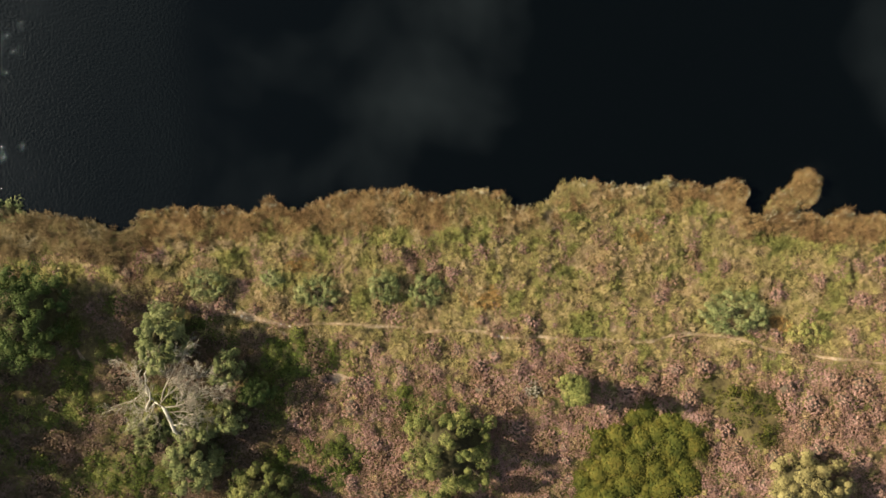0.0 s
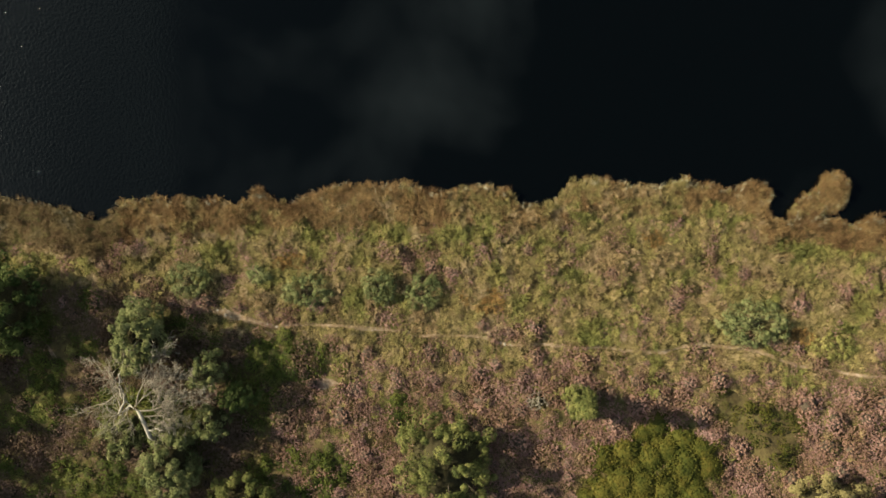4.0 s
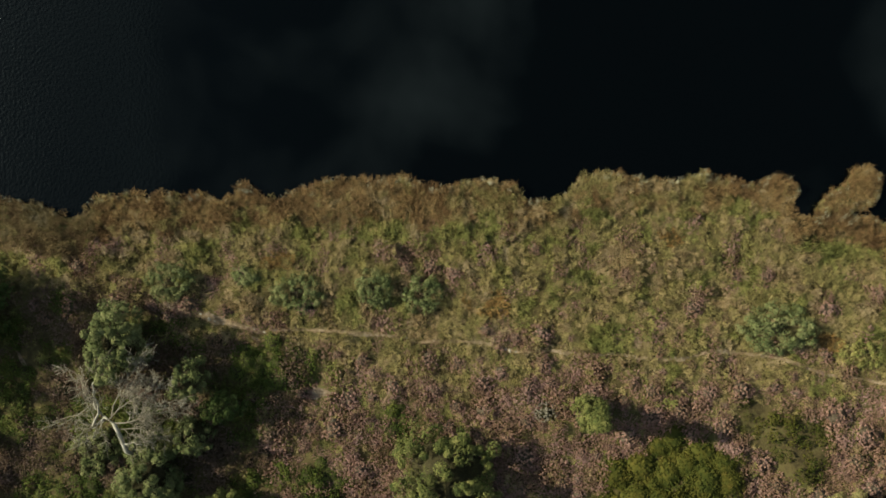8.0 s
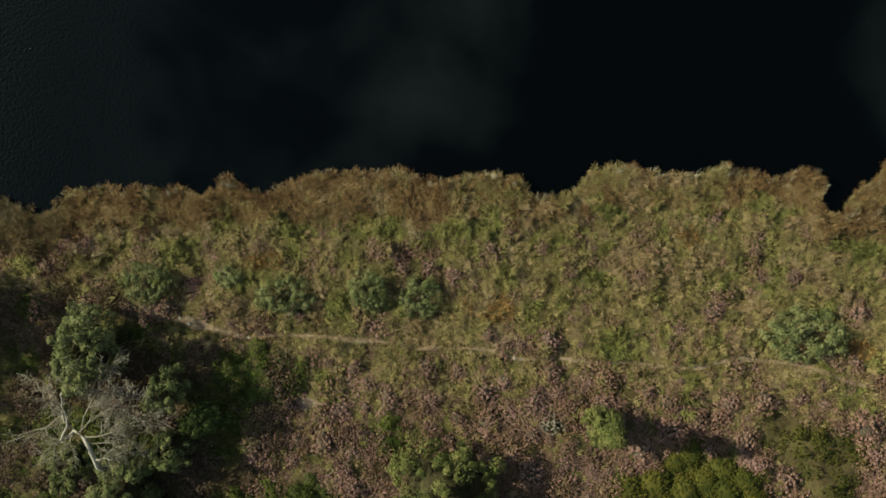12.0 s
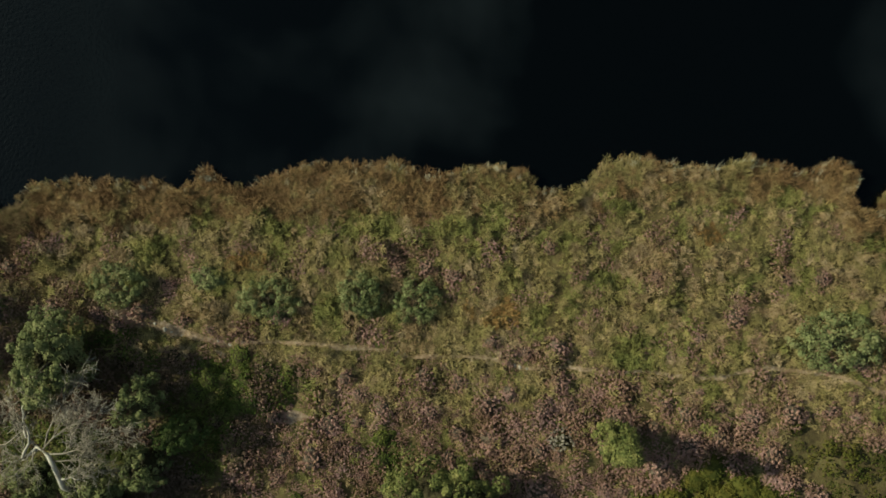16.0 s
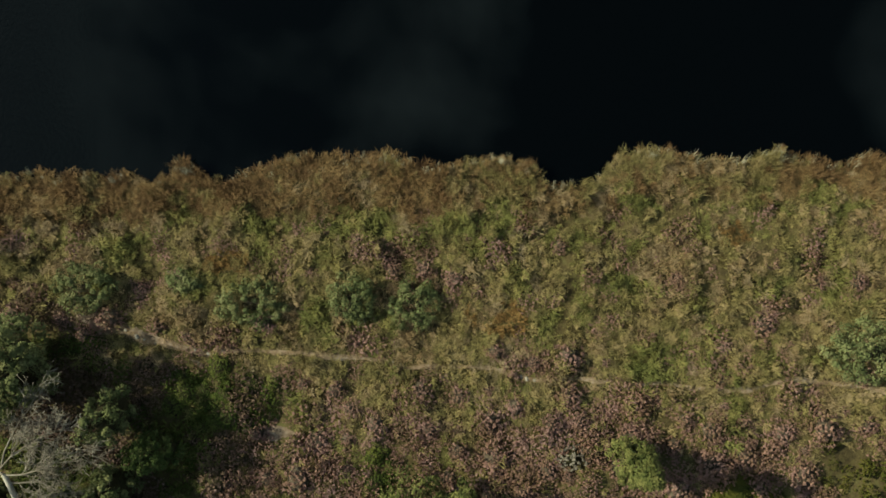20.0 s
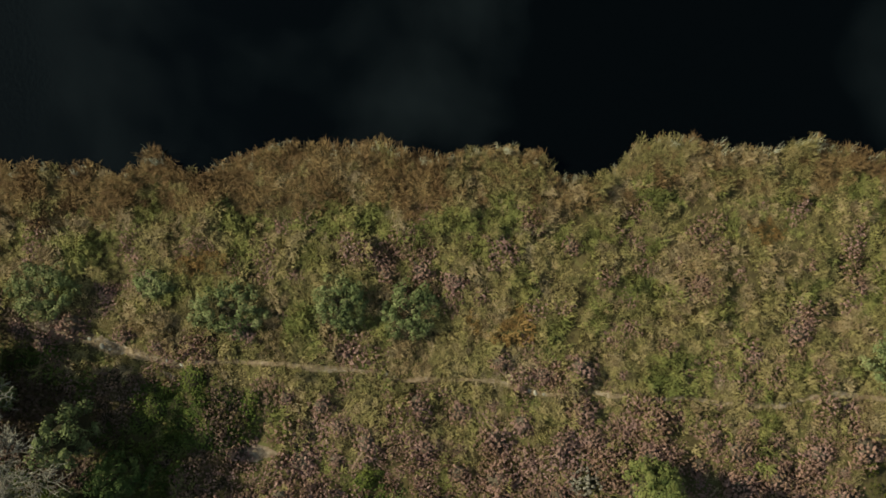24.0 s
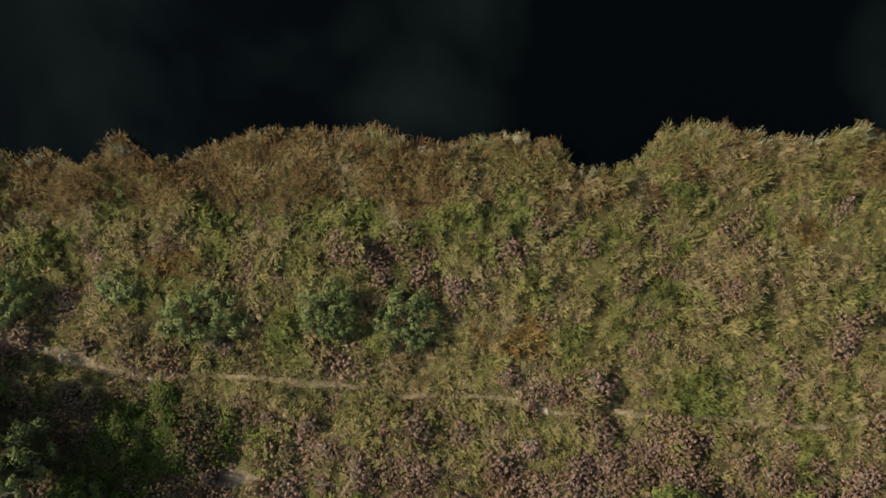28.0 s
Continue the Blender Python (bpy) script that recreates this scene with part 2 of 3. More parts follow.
GORSE = [(16.3, -16.6, 5.2, 3.6), (24.8, -13.6, 2.3, 2.7), (22.3, -11.6, 2.2, 1.2), (-10.0, -16.9, 3.6, 2.2), (-11.8, -8.3, 3.8, 1.9), (-3.1, -12.4, 0.8, 1.8), (-20.5, -13.0, 3.2, 2.2), (-29.5, -9.6, 2.0, 1.6), (12.5, -18.8, 3.0, 1.6), (-25.5, -17.5, 2.6, 2.0), (-34.0, -5.0, 2.5, 3.0)]
DRY = [(12.2, 3.1, 1.1, 0.9), (12.2, -0.6, 2.4, 1.4), (2.4, -3.3, 0.9, 0.7), (25.5, 1.9, 4.5, 0.9), (-5.2, 2.9, 4.0, 0.6), (19.0, -3.2, 2.0, 0.9)]
RUSTY = [(2.9, -3.8, 2.0, 1.1), (15.5, 1.0, 1.2, 0.8), (26.5, -6.2, 2.2, 0.7), (-11.5, -1.0, 1.3, 0.7)]
BARE = [(-29.2, -8.5, 0.9, 1.3), (-15.9, -5.0, 1.6, 0.6), (-8.6, -10.2, 1.0, 0.6), (7.1, -11.3, 0.7, 0.7)]


def best_patch(x, y, patches):
    out = np.full(np.shape(x), -9.0)
    for p in patches:
        out = np.maximum(out, patch(x, y, *p))
    return out


# ---- meshes ----
def mesh_from(name, verts, tris, mat, smooth=False):
    me = bpy.data.meshes.new(name)
    verts, tris = np.asarray(verts, np.float32), np.asarray(tris, np.int32)
    me.vertices.add(len(verts)), me.loops.add(tris.size), me.polygons.add(len(tris))
    me.vertices.foreach_set("co", verts.ravel())
    me.loops.foreach_set("vertex_index", tris.ravel())
    me.polygons.foreach_set("loop_start", np.arange(len(tris), dtype=np.int32) * tris.shape[1])
    me.polygons.foreach_set("loop_total", np.full(len(tris), tris.shape[1], np.int32))
    if smooth:
        me.polygons.foreach_set("use_smooth", np.ones(len(tris), bool))
    me.materials.append(mat)
    me.update(calc_edges=True)
    return me


def part(name, mesh, parent, label=""):
    ob = new(name, mesh)
    ob.parent = parent
    return tagged(ob, label)


def tuft(r, blades, height, spread, width, lean=(0, 0), root=0.15, fan=1.15):
    """A tussock: arching blades that mostly lie one way, out of a loose root."""
    v, f = [], []
    way = r.uniform(0, 2 * math.pi)
    for k in range(blades):
        a = way + r.gauss(0, fan)
        h, s = height * r.uniform(0.55, 1.1), spread * r.uniform(0.25, 1.0)
        dx, dy = math.cos(a) * s + lean[0] * r.uniform(0.5, 1.2), math.sin(a) * s + lean[1] * r.uniform(0.5, 1.2)
        q = math.hypot(dx, dy) + 1e-6
        px, py = -dy / q * width, dx / q * width
        t, c = r.uniform(0, 2 * math.pi), root * math.sqrt(r.uniform(0, 1))
        bx, by = math.cos(t) * c, math.sin(t) * c
        i = len(v)
        v += [(bx, by, -0.05), (bx + dx * 0.45 + px, by + dy * 0.45 + py, h * 0.8), (bx + dx * 0.45 - px, by + dy * 0.45 - py, h * 0.8), (bx + dx, by + dy, h * r.uniform(0.55, 1.0))]
        f += [(i, i + 1, i + 2), (i + 2, i + 1, i + 3)]
    return np.array(v), np.array(f)


def sprigs(r, count, radius, height, size, flat=0.5, deep=0.4):
    """A mound of short shoots: heather or gorse."""
    v, f = [], []
    for k in range(count):
        a, q = r.uniform(0, 2 * math.pi), math.sqrt(r.uniform(0, 1))
        q *= 1 + 0.12 * math.sin(3 * a + radius * 40) + 0.08 * math.sin(5 * a)
        x, y = math.cos(a) * q * radius, math.sin(a) * q * radius
        z = height * max(0.05, 1 - q * q * flat) * r.uniform(1 - deep, 1.0)
        d = np.array([math.cos(a) * q * 0.8 + r.uniform(-0.9, 0.9), math.sin(a) * q * 0.8 + r.uniform(-0.9, 0.9), 0.75])
        d /= np.linalg.norm(d)
        s = size * r.uniform(0.6, 1.3)
        u = np.cross(d, (r.uniform(-0.4, 0.4), r.uniform(-0.4, 0.4), 1.0))
        u /= np.linalg.norm(u)
        w = np.cross(d, u)
        c, i = np.array([x, y, z]), len(v)
        v += [tuple(c - u * s * 0.34), tuple(c + u * s * 0.34), tuple(c + d * s), tuple(c + w * s * 0.5 - d * s * 0.2)]
        f += [(i, i + 1, i + 2), (i, i + 3, i + 1)]
    return np.array(v), np.array(f)


def join(pieces):
    vs, fs, base = [], [], 0
    for v, f in pieces:
        vs.append(v), fs.append(f + base)
        base += len(v)
    return np.concatenate(vs), np.concatenate(fs)


def dome(r, radius, height, sides=9, rings=3, rough=0.12):
    """The rounded body of a low bush."""
    v, f = [], []
    for k in range(rings):
        q = 1 - k / rings
        for t in range(sides):
            a = 2 * math.pi * (t + 0.5 * k) / sides
            g = 1 + r.uniform(-rough, rough)
            v.append((math.cos(a) * q * radius * g, math.sin(a) * q * radius * g, height * (1 - q * q) * (1 + r.uniform(-rough, rough)) - (0.08 if k == 0 else 0)))
    v.append((0, 0, height))
    for k in range(rings - 1):
        for t in range(sides):
            a, c = k * sides + t, k * sides + (t + 1) % sides
            f += [(a, c, c + sides), (a, c + sides, a + sides)]
    f += [((rings - 1) * sides + t, (rings - 1) * sides + (t + 1) % sides, rings * sides) for t in range(sides)]
    return np.array(v), np.array(f)


def florets(r, count, radius, height, size, flat=0.9, shoots=10, leaf=0.055, stray=0.55):
    """A bushy mound: small fuzzy heads of short shoots packed over a dome, with gaps between them."""
    v, f = [], []
    for k in range(count):
        q, a = math.sqrt((k + 0.5) / count) * r.uniform(0.82, 1.14), 2.39996 * k + r.uniform(-0.5, 0.5)
        s = size * r.uniform(0.6, 1.4)
        c = np.array([math.cos(a) * q * radius, math.sin(a) * q * radius, height * max(0.08, 1 - q * q * flat) * r.uniform(0.8, 1.04) - s])
        lean = np.array([math.cos(a) * q * 0.6, math.sin(a) * q * 0.6, 0.55])
        for t in range(shoots):
            d = np.array([r.gauss(0, 1), r.gauss(0, 1), abs(r.gauss(0, 1))])
            d = d / np.linalg.norm(d) + lean
            d /= np.linalg.norm(d)
            p = c + d * s * r.uniform(0.75, 1.2)
            nrm = d + np.array([r.gauss(0, stray), r.gauss(0, stray), r.gauss(0, stray)])
            u = np.cross(nrm, (r.uniform(-1, 1), r.uniform(-1, 1), r.uniform(-1, 1)))
            u /= np.linalg.norm(u) + 1e-9
            w = np.cross(nrm / np.linalg.norm(nrm), u)
            g, i = leaf * r.uniform(0.6, 1.3), len(v)
            v += [tuple(p - u * g), tuple(p + w * g * 0.55), tuple(p + u * g + d * g * 0.4), tuple(p - w * g * 0.55)]
            f += [(i, i + 1, i + 2), (i, i + 2, i + 3)]
    return np.array(v), np.array(f)


def spikes(r, count, height, spread, width):
    """Short single blades of turf."""
    v, f = [], []
    for k in range(count):
        a, x, y = r.uniform(0, 6.28), r.uniform(-0.14, 0.14), r.uniform(-0.14, 0.14)
        b2, g, i = r.uniform(0, 6.28), spread * r.uniform(0.3, 1), len(v)
        v += [(x - math.cos(a) * width, y - math.sin(a) * width, -0.02), (x + math.cos(a) * width, y + math.sin(a) * width, -0.02), (x + math.cos(b2) * g, y + math.sin(b2) * g, height * r.uniform(0.5, 1.1))]
        f.append((i, i + 1, i + 2))
    return np.array(v), np.array(f)


def scatter(name, templates, x, y, scale, mat, label, category, lean=None, squash=None):
    """Many clumps of growth joined into one stretch of cover."""
    x, y = np.asarray(x), np.asarray(y)
    which, turn = rng.integers(0, len(templates), len(x)), rng.uniform(0, 2 * math.pi, len(x))
    z = ground_z(x, y)
    vs, fs, base = [], [], 0
    for k, (tv, tf) in enumerate(templates):
        s = np.nonzero(which == k)[0]
        if not len(s):
            continue
        c, q, sc = np.cos(turn[s])[:, None], np.sin(turn[s])[:, None], scale[s][:, None]
        zs = sc if squash is None else sc * squash[s][:, None]
        vx, vy, vz = (tv[:, 0] * c - tv[:, 1] * q) * sc, (tv[:, 0] * q + tv[:, 1] * c) * sc, tv[:, 2] * zs
        if lean is not None:
            hgt = np.clip(tv[:, 2], 0, None) * sc
            vx, vy = vx + hgt * lean[0][s][:, None], vy + hgt * lean[1][s][:, None]
        vv = np.stack([vx + x[s][:, None], vy + y[s][:, None], vz + z[s][:, None]], -1).reshape(-1, 3)
        ff = (tf[None] + (np.arange(len(s)) * len(tv))[:, None, None]).reshape(-1, 3) + base
        vs.append(vv), fs.append(ff)
        base += len(vv)
    return tagged(new(name, mesh_from(name, np.concatenate(vs), np.concatenate(fs), mat)), label, category, kind="stuff")


def jitter(x0, x1, y0, y1, step):
    gx, gy = np.meshgrid(np.arange(x0, x1, step), np.arange(y0, y1, step))
    return (gx + rng.uniform(-0.5, 0.5, gx.shape) * step).ravel(), (gy + rng.uniform(-0.5, 0.5, gy.shape) * step).ravel()


# ---- ground and water ----
def axis(dense0, dense1, step, far):
    out, a, s = list(np.arange(dense0, dense1, step)), dense1, step
    while a < far:
        out.append(a)
        s *= 1.35
        a += s
    out.append(far)
    a, s, low = dense0, step, []
    while a > -far:
        s *= 1.35
        a -= s
        low.append(max(a, -far))
    return np.array(low[::-1] + out)


ax, ay = axis(-46, 46, 0.4, 2400), axis(-30, 9, 0.3, 2400)
gx, gy = np.meshgrid(ax, ay)
gz = ground_z(gx, gy)
far_shore = np.clip((gy - 240) * 0.05, 0, None)
gz = np.where(gy > 200, np.minimum(-1.6 + far_shore, 6), gz) + np.clip((-gy - 60) * 0.02, 0, 8)
ii = np.arange(gx.size).reshape(gx.shape)
quads = np.stack([ii[:-1, :-1], ii[:-1, 1:], ii[1:, 1:], ii[1:, :-1]], -1).reshape(-1, 4)
ground = tagged(new("ground", mesh_from("ground", np.stack([gx, gy, gz], -1).reshape(-1, 3), quads, M_SOIL, True)), "dark peaty moorland soil under low growth", "ground", kind="structure")

water = tagged(new("water", mesh_from("water", [(-2400, 0.6, WATER_Z), (2400, 0.6, WATER_Z), (2400, 300, WATER_Z), (-2400, 300, WATER_Z)], [(0, 1, 2, 3)], M_WATER)), "still black lake water reflecting grey clouds", "water", kind="structure")


def strip(name, line, width, seed, lift=0.03, taper=False, mat=M_TRAIL):
    """A trodden way: a narrow band laid over the ground with ragged sides."""
    pts = []
    for (x0, y0), (x1, y1) in zip(line, line[1:]):
        k = max(2, int(math.hypot(x1 - x0, y1 - y0) / 0.25))
        pts += [(x0 + (x1 - x0) * i / k, y0 + (y1 - y0) * i / k) for i in range(k)]
    p = np.array(pts)
    p[:, 1] += 0.25 * (field(p[:, 0], p[:, 1], 1.2, seed) - 0.5)
    d = np.gradient(p, axis=0)
    d /= np.linalg.norm(d, axis=1)[:, None]
    nrm = np.stack([-d[:, 1], d[:, 0]], 1)
    rows = []
    for k, s in enumerate((-1, -0.4, 0.4, 1)):
        w = width * (0.2 + 1.3 * field(p[:, 0], p[:, 1], 0.7, seed + k))
        if not taper:
            w = w * np.where(p[:, 0] > 6, 0.75 + 0.5 * field(p[:, 0], p[:, 1], 3.0, seed + 9), 1.0)
        if taper:
            w = w * np.sin(np.linspace(0.05, math.pi - 0.05, len(p))) ** 0.7
        q = p + nrm * (s * w)[:, None]
        rows.append(np.column_stack([q, ground_z(q[:, 0], q[:, 1]) + (lift if abs(s) < 0.9 else -0.02)]))
    v, m = np.concatenate(rows), len(p)
    f = [(r * m + i, r * m + i + 1, (r + 1) * m + i + 1, (r + 1) * m + i) for r in range(3) for i in range(m - 1)]
    return new(name, mesh_from(name, v, [q[::-1] for q in f], mat, True))


tagged(strip("footpath", TRAIL, 0.19, 21), "narrow trodden sandy footpath through the heather", "path", kind="structure")
tagged(strip("side_path", BRANCH, 0.11, 31), "faint trodden path leaving the footpath", "path", kind="structure")

for line, width, seed in (([(-29.8, -7.4), (-29.2, -8.5), (-28.6, -9.8)], 0.3, 61), ([(-19.5, -4.0), (-17.6, -4.6), (-15.0, -5.2)], 0.6, 71), ([(-17.4, -4.7), (-15.6, -5.3), (-13.9, -5.7), (-12.2, -6.1)], 0.36, 76), ([(-9.9, -10.3), (-8.6, -10.1), (-7.5, -10.2)], 0.55, 81), ([(-13.4, -6.2), (-12.9, -6.6), (-12.8, -7.0)], 0.22, 91)):
    tagged(strip("bare_ground", line, width, seed, taper=True, mat=M_LITTER), "patch of bare sandy ground with litter", "ground", kind="structure")

# ---- low growth ----
R = random.Random(11)
T_GRASS = [tuft(R, 24, 0.22, 0.30, 0.0125, fan=0.9) for k in range(10)]
T_TUSSOCK = [tuft(R, 46, 0.34, 0.42, 0.0125, root=0.22, fan=0.95) for k in range(10)]
T_REED = [tuft(R, 44, 0.40, 0.34, 0.0085, root=0.17, fan=2.2) for k in range(10)]
T_HEATH = [florets(R, 7, 0.22, 0.22, 0.05, shoots=8) for k in range(6)]
T_MOUND = [florets(R, R.randint(32, 38), 0.60, 0.27, 0.045, 0.7, shoots=6, leaf=0.052) for k in range(10)]
T_TURF = [spikes(R, 13, 0.20, 0.18, 0.016) for k in range(8)]
T_GORSE = [florets(R, 24, 0.46, 0.32, 0.055, shoots=8, stray=0.4) for k in range(6)]
SEDGE, GRASS, HEATHER, DARK, GREEN, OLIVE, LUSH, STRAW, RUST, BROWN = range(10)
X0, X1, Y0, Y1 = -38.5, 38.5, -22.8, 7


class Cover:
    """A jittered grid of plants, each with its kind by where it grows."""

    def __init__(self, step, clear):
        x, y = jitter(X0, X1, Y0, Y1, step)
        d = inland(x, y)
        keep = d > -0.16
        x, y, d = x[keep], y[keep], d[keep]
        trail = np.minimum(to_line(x, y, TRAIL), to_line(x, y, BRANCH) + 0.12)
        tread = np.minimum.reduce([to_line(x, y, t) for t in TREADS])
        free = (trail > clear * (0.4 + field(x, y, 0.8, 40))) & (best_patch(x, y, BARE) < 0.15) & (tread > 0.08 + clear)
        x, y, d = x[free], y[free], d[free]
        pick, n_big, n_mid = rng.random(len(x)), field(x, y, 3.5, 41), field(x, y, 1.3, 42)
        band = 1.3 + 1.3 * field(x, x * 0, 5.0, 43) + np.where(x < -25, 1.0, 0) + np.where((x > -10) & (x < -1), 0.7, 0)
        # west: where heather takes the dark tone that includes the trees' shade
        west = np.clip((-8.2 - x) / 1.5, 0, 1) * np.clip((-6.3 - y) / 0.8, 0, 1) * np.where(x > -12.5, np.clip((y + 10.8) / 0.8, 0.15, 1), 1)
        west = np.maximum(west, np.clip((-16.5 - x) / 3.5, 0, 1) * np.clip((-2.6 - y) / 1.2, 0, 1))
        heath = np.clip((-6.4 - np.where(x > 14, 1.0, 0.0) - y + 4.0 * (n_big - 0.5) + 2.0 * (n_mid - 0.5)) / 4.2, 0.0, 0.86)
        heath = np.maximum(heath, np.where(n_mid > 0.66, 0.6, 0.04) * (d > 2.6))
        k = np.where(d < band + 1.3 * (n_mid - 0.5) + 0.8 * (rng.random(len(x)) - 0.5), SEDGE, GRASS)
        k = np.where((k == SEDGE) & (x < -24.3), BROWN, k)
        olive = (k == SEDGE) & (pick < np.where((x > 0) & (x < 18), 0.8, 0.12) + 0.5 * (field(x, y, 1.6, 47) - 0.5))
        k = np.where(olive, OLIVE, k)
        k = np.where((k == GRASS) & (pick < heath), HEATHER, k)
        mossy = field(x, y, 1.7, 44) + 0.42 * (d < band + 1.3) + 0.25 * (rng.random(len(x)) - 0.5)
        k = np.where((k == GRASS) & (mossy > 0.65), LUSH, k)
        dry = np.maximum(field(x, y, 1.2, 45), 0.9 * (best_patch(x, y, DRY) > 0.1)) + 0.25 * (rng.random(len(x)) - 0.5)
        k = np.where(((k == GRASS) | (k == LUSH) | (k == OLIVE)) & (dry > 0.68), STRAW, k)
        k = np.where(((k == GRASS) | (k == LUSH) | (k == HEATHER)) & (best_patch(x, y, RUSTY) > 0.12), RUST, k)
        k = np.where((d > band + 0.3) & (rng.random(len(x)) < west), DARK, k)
        under = field(x, y, 1.8, 48) + 0.3 * (rng.random(len(x)) - 0.5)
        k = np.where((k == DARK) & (under > 0.56), np.where(pick < 0.22, LUSH, GREEN), k)
        k = np.where((best_patch(x, y, GORSE) > 0.05) & ((x > 10) | (pick > 0.3)), GREEN, k)
        out = np.clip(1 - d / 0.9, 0, 1) * 0.5
        grid = np.arange(-60, 60, 0.2)
        slope = np.interp(x, grid, np.gradient(np.interp(grid, SHORE_X, SHORE_Y), 0.2))
        self.x, self.y, self.kind, self.lean = x, y, k, (-out * np.clip(slope, -1.2, 1.2) * 0.8, out)

    def grow(self, name, kind, templates, lo, hi, mat, label, category, share=1.0, lean=False):
        s = (self.kind == kind) & (rng.random(len(self.x)) < share)
        swell = field(self.x[s], self.y[s], 1.5, 57)
        sc = lo + (hi - lo) * np.clip(0.55 * rng.random(s.sum()) ** 1.5 + 0.9 * (swell - 0.2), 0, 1.15)
        hump = np.clip((field(self.x[s], self.y[s], 0.7, 61) - 0.25) / 0.5, 0, 1)
        scatter(name, templates, self.x[s], self.y[s], sc, mat, label, category, (self.lean[0][s], self.lean[1][s]) if lean else None, 0.55 + 0.95 * hump ** 1.4)


low, high = Cover(0.29, 0.17), Cover(0.52, 0.34)
tx, ty = jitter(X0, X1, -12, -4, 0.17)
near = np.minimum(to_line(tx, ty, TRAIL), to_line(tx, ty, BRANCH) + 0.08) - 0.2 * (best_patch(tx, ty, BARE) > 0.0)
near = near < (0.10 + 0.34 * rng.random(len(tx)) * field(tx, ty, 1.1, 49)) * np.where(tx > 21, 1.7, np.where(tx > -9, 1.15, 0.8))
tx, ty = tx[near], ty[near]
scatter("trodden_grass", [tuft(R, 14, 0.07, 0.16, 0.010) for k in range(5)], tx, ty, rng.uniform(0.7, 1.4, len(tx)), M_STRAW, "short trodden pale grass along the footpath", "grass")
low.grow("shore_sedge", SEDGE, T_REED, 0.7, 1.45, M_REED, "dry brown sedge tussocks leaning over the water's edge", "sedge", 1.0, True)
low.grow("brown_sedge", BROWN, T_REED, 0.7, 1.45, M_DARKREED, "dark brown sedge tussocks along the bank, partly darkened as shade", "sedge", 1.0, True)
low.grow("olive_sedge", OLIVE, T_REED, 0.7, 1.45, M_MEADOW, "long olive sedge tussocks on the bank", "sedge", 1.0, True)
turf = Cover(0.2, 0.1)
turf.kind = np.where((turf.kind == OLIVE) | (turf.kind == STRAW), GRASS, turf.kind)
turf.grow("meadow_turf", GRASS, T_TURF, 0.8, 1.5, M_MEADOW, "short olive turf between the tussocks", "grass")
turf.grow("green_turf", LUSH, T_TURF, 0.8, 1.5, M_LUSH, "short green turf between the tussocks", "grass")
turf.grow("sedge_litter", SEDGE, T_TURF, 0.8, 1.5, M_REED, "matted brown sedge litter on the bank", "sedge")
low.grow("meadow_grass", GRASS, T_GRASS, 0.65, 1.4, M_MEADOW, "olive and yellow tufts of rough grass", "grass", 1.0)
high.grow("meadow_tussocks", GRASS, T_TUSSOCK, 0.6, 1.25, M_MEADOW, "tall olive tussocks of rough grass", "grass", 0.7)
low.grow("lush_grass", LUSH, T_GRASS, 0.65, 1.4, M_LUSH, "fresh green grass tufts behind the bank", "grass", 1.0)
high.grow("lush_tussocks", LUSH, T_TUSSOCK, 0.6, 1.25, M_LUSH, "tall green grass tussocks behind the bank", "grass", 0.7)
low.grow("straw_grass", STRAW, T_GRASS, 0.65, 1.4, M_STRAW, "withered straw-coloured grass tufts", "grass", 1.0)
high.grow("straw_tussocks", STRAW, T_TUSSOCK, 0.6, 1.1, M_STRAW, "withered straw-coloured tussocks", "grass", 0.6)
low.grow("bracken", RUST, T_GRASS, 0.7, 1.4, M_RUST, "rusty brown withered bracken and grass", "bracken", 1.0)
high.grow("bracken_tussocks", RUST, T_TUSSOCK, 0.5, 1.0, M_RUST, "rusty brown withered tussocks", "bracken", 0.6)
edge = Cover(0.3, 0.1)
edge.kind = np.where((inland(edge.x, edge.y) < 0.28) & (field(edge.x, edge.y, 1.2, 52) > 0.35), 1, 0)
edge.grow("pale_sedge", 1, [tuft(R, 9, 0.62, 0.20, 0.007) for k in range(6)], 0.7, 1.3, M_PALE, "bleached sedge tips along the water", "sedge", 0.55, True)
low.grow("low_heather", HEATHER, T_HEATH, 0.7, 1.3, M_HEATH, "low heather shoots with faded pink flowers", "heather", 0.12)
high.kind[(high.kind == HEATHER) & ((high.y < -11.5) | (np.abs(high.x) > 20))] = 21
high.grow("heather_slope", 21, T_MOUND, 0.55, 1.35, M_HEATH, "heather mounds with faded pink flowers", "heather", 0.74)
high.grow("heather_mounds", HEATHER, T_MOUND, 0.55, 1.35, M_HEATH, "heather mounds with faded pink flowers", "heather", 0.74)
low.grow("low_dark_heather", DARK, T_HEATH, 0.7, 1.4, M_SHADEDH, "dark brown heather shoots round the trees, colour deepened as shade", "heather", 0.1)
high.grow("dark_heather_mounds", DARK, T_MOUND, 0.6, 1.5, M_SHADEDH, "tall dark brown heather mounds round the trees, colour deepened as shade", "heather", 0.78)
# gorse mats west of x = 6 take the green with shade tuned in
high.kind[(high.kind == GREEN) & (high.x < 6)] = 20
high.grow("bilberry", 20, T_GORSE, 0.7, 1.4, M_WESTGORSE, "low green mats of gorse, colour tuned to the shaded west", "bilberry", 0.6)
high.grow("gorse", GREEN, T_GORSE, 0.7, 1.4, M_GORSE, "low bright green mats of gorse", "gorse", 0.45)


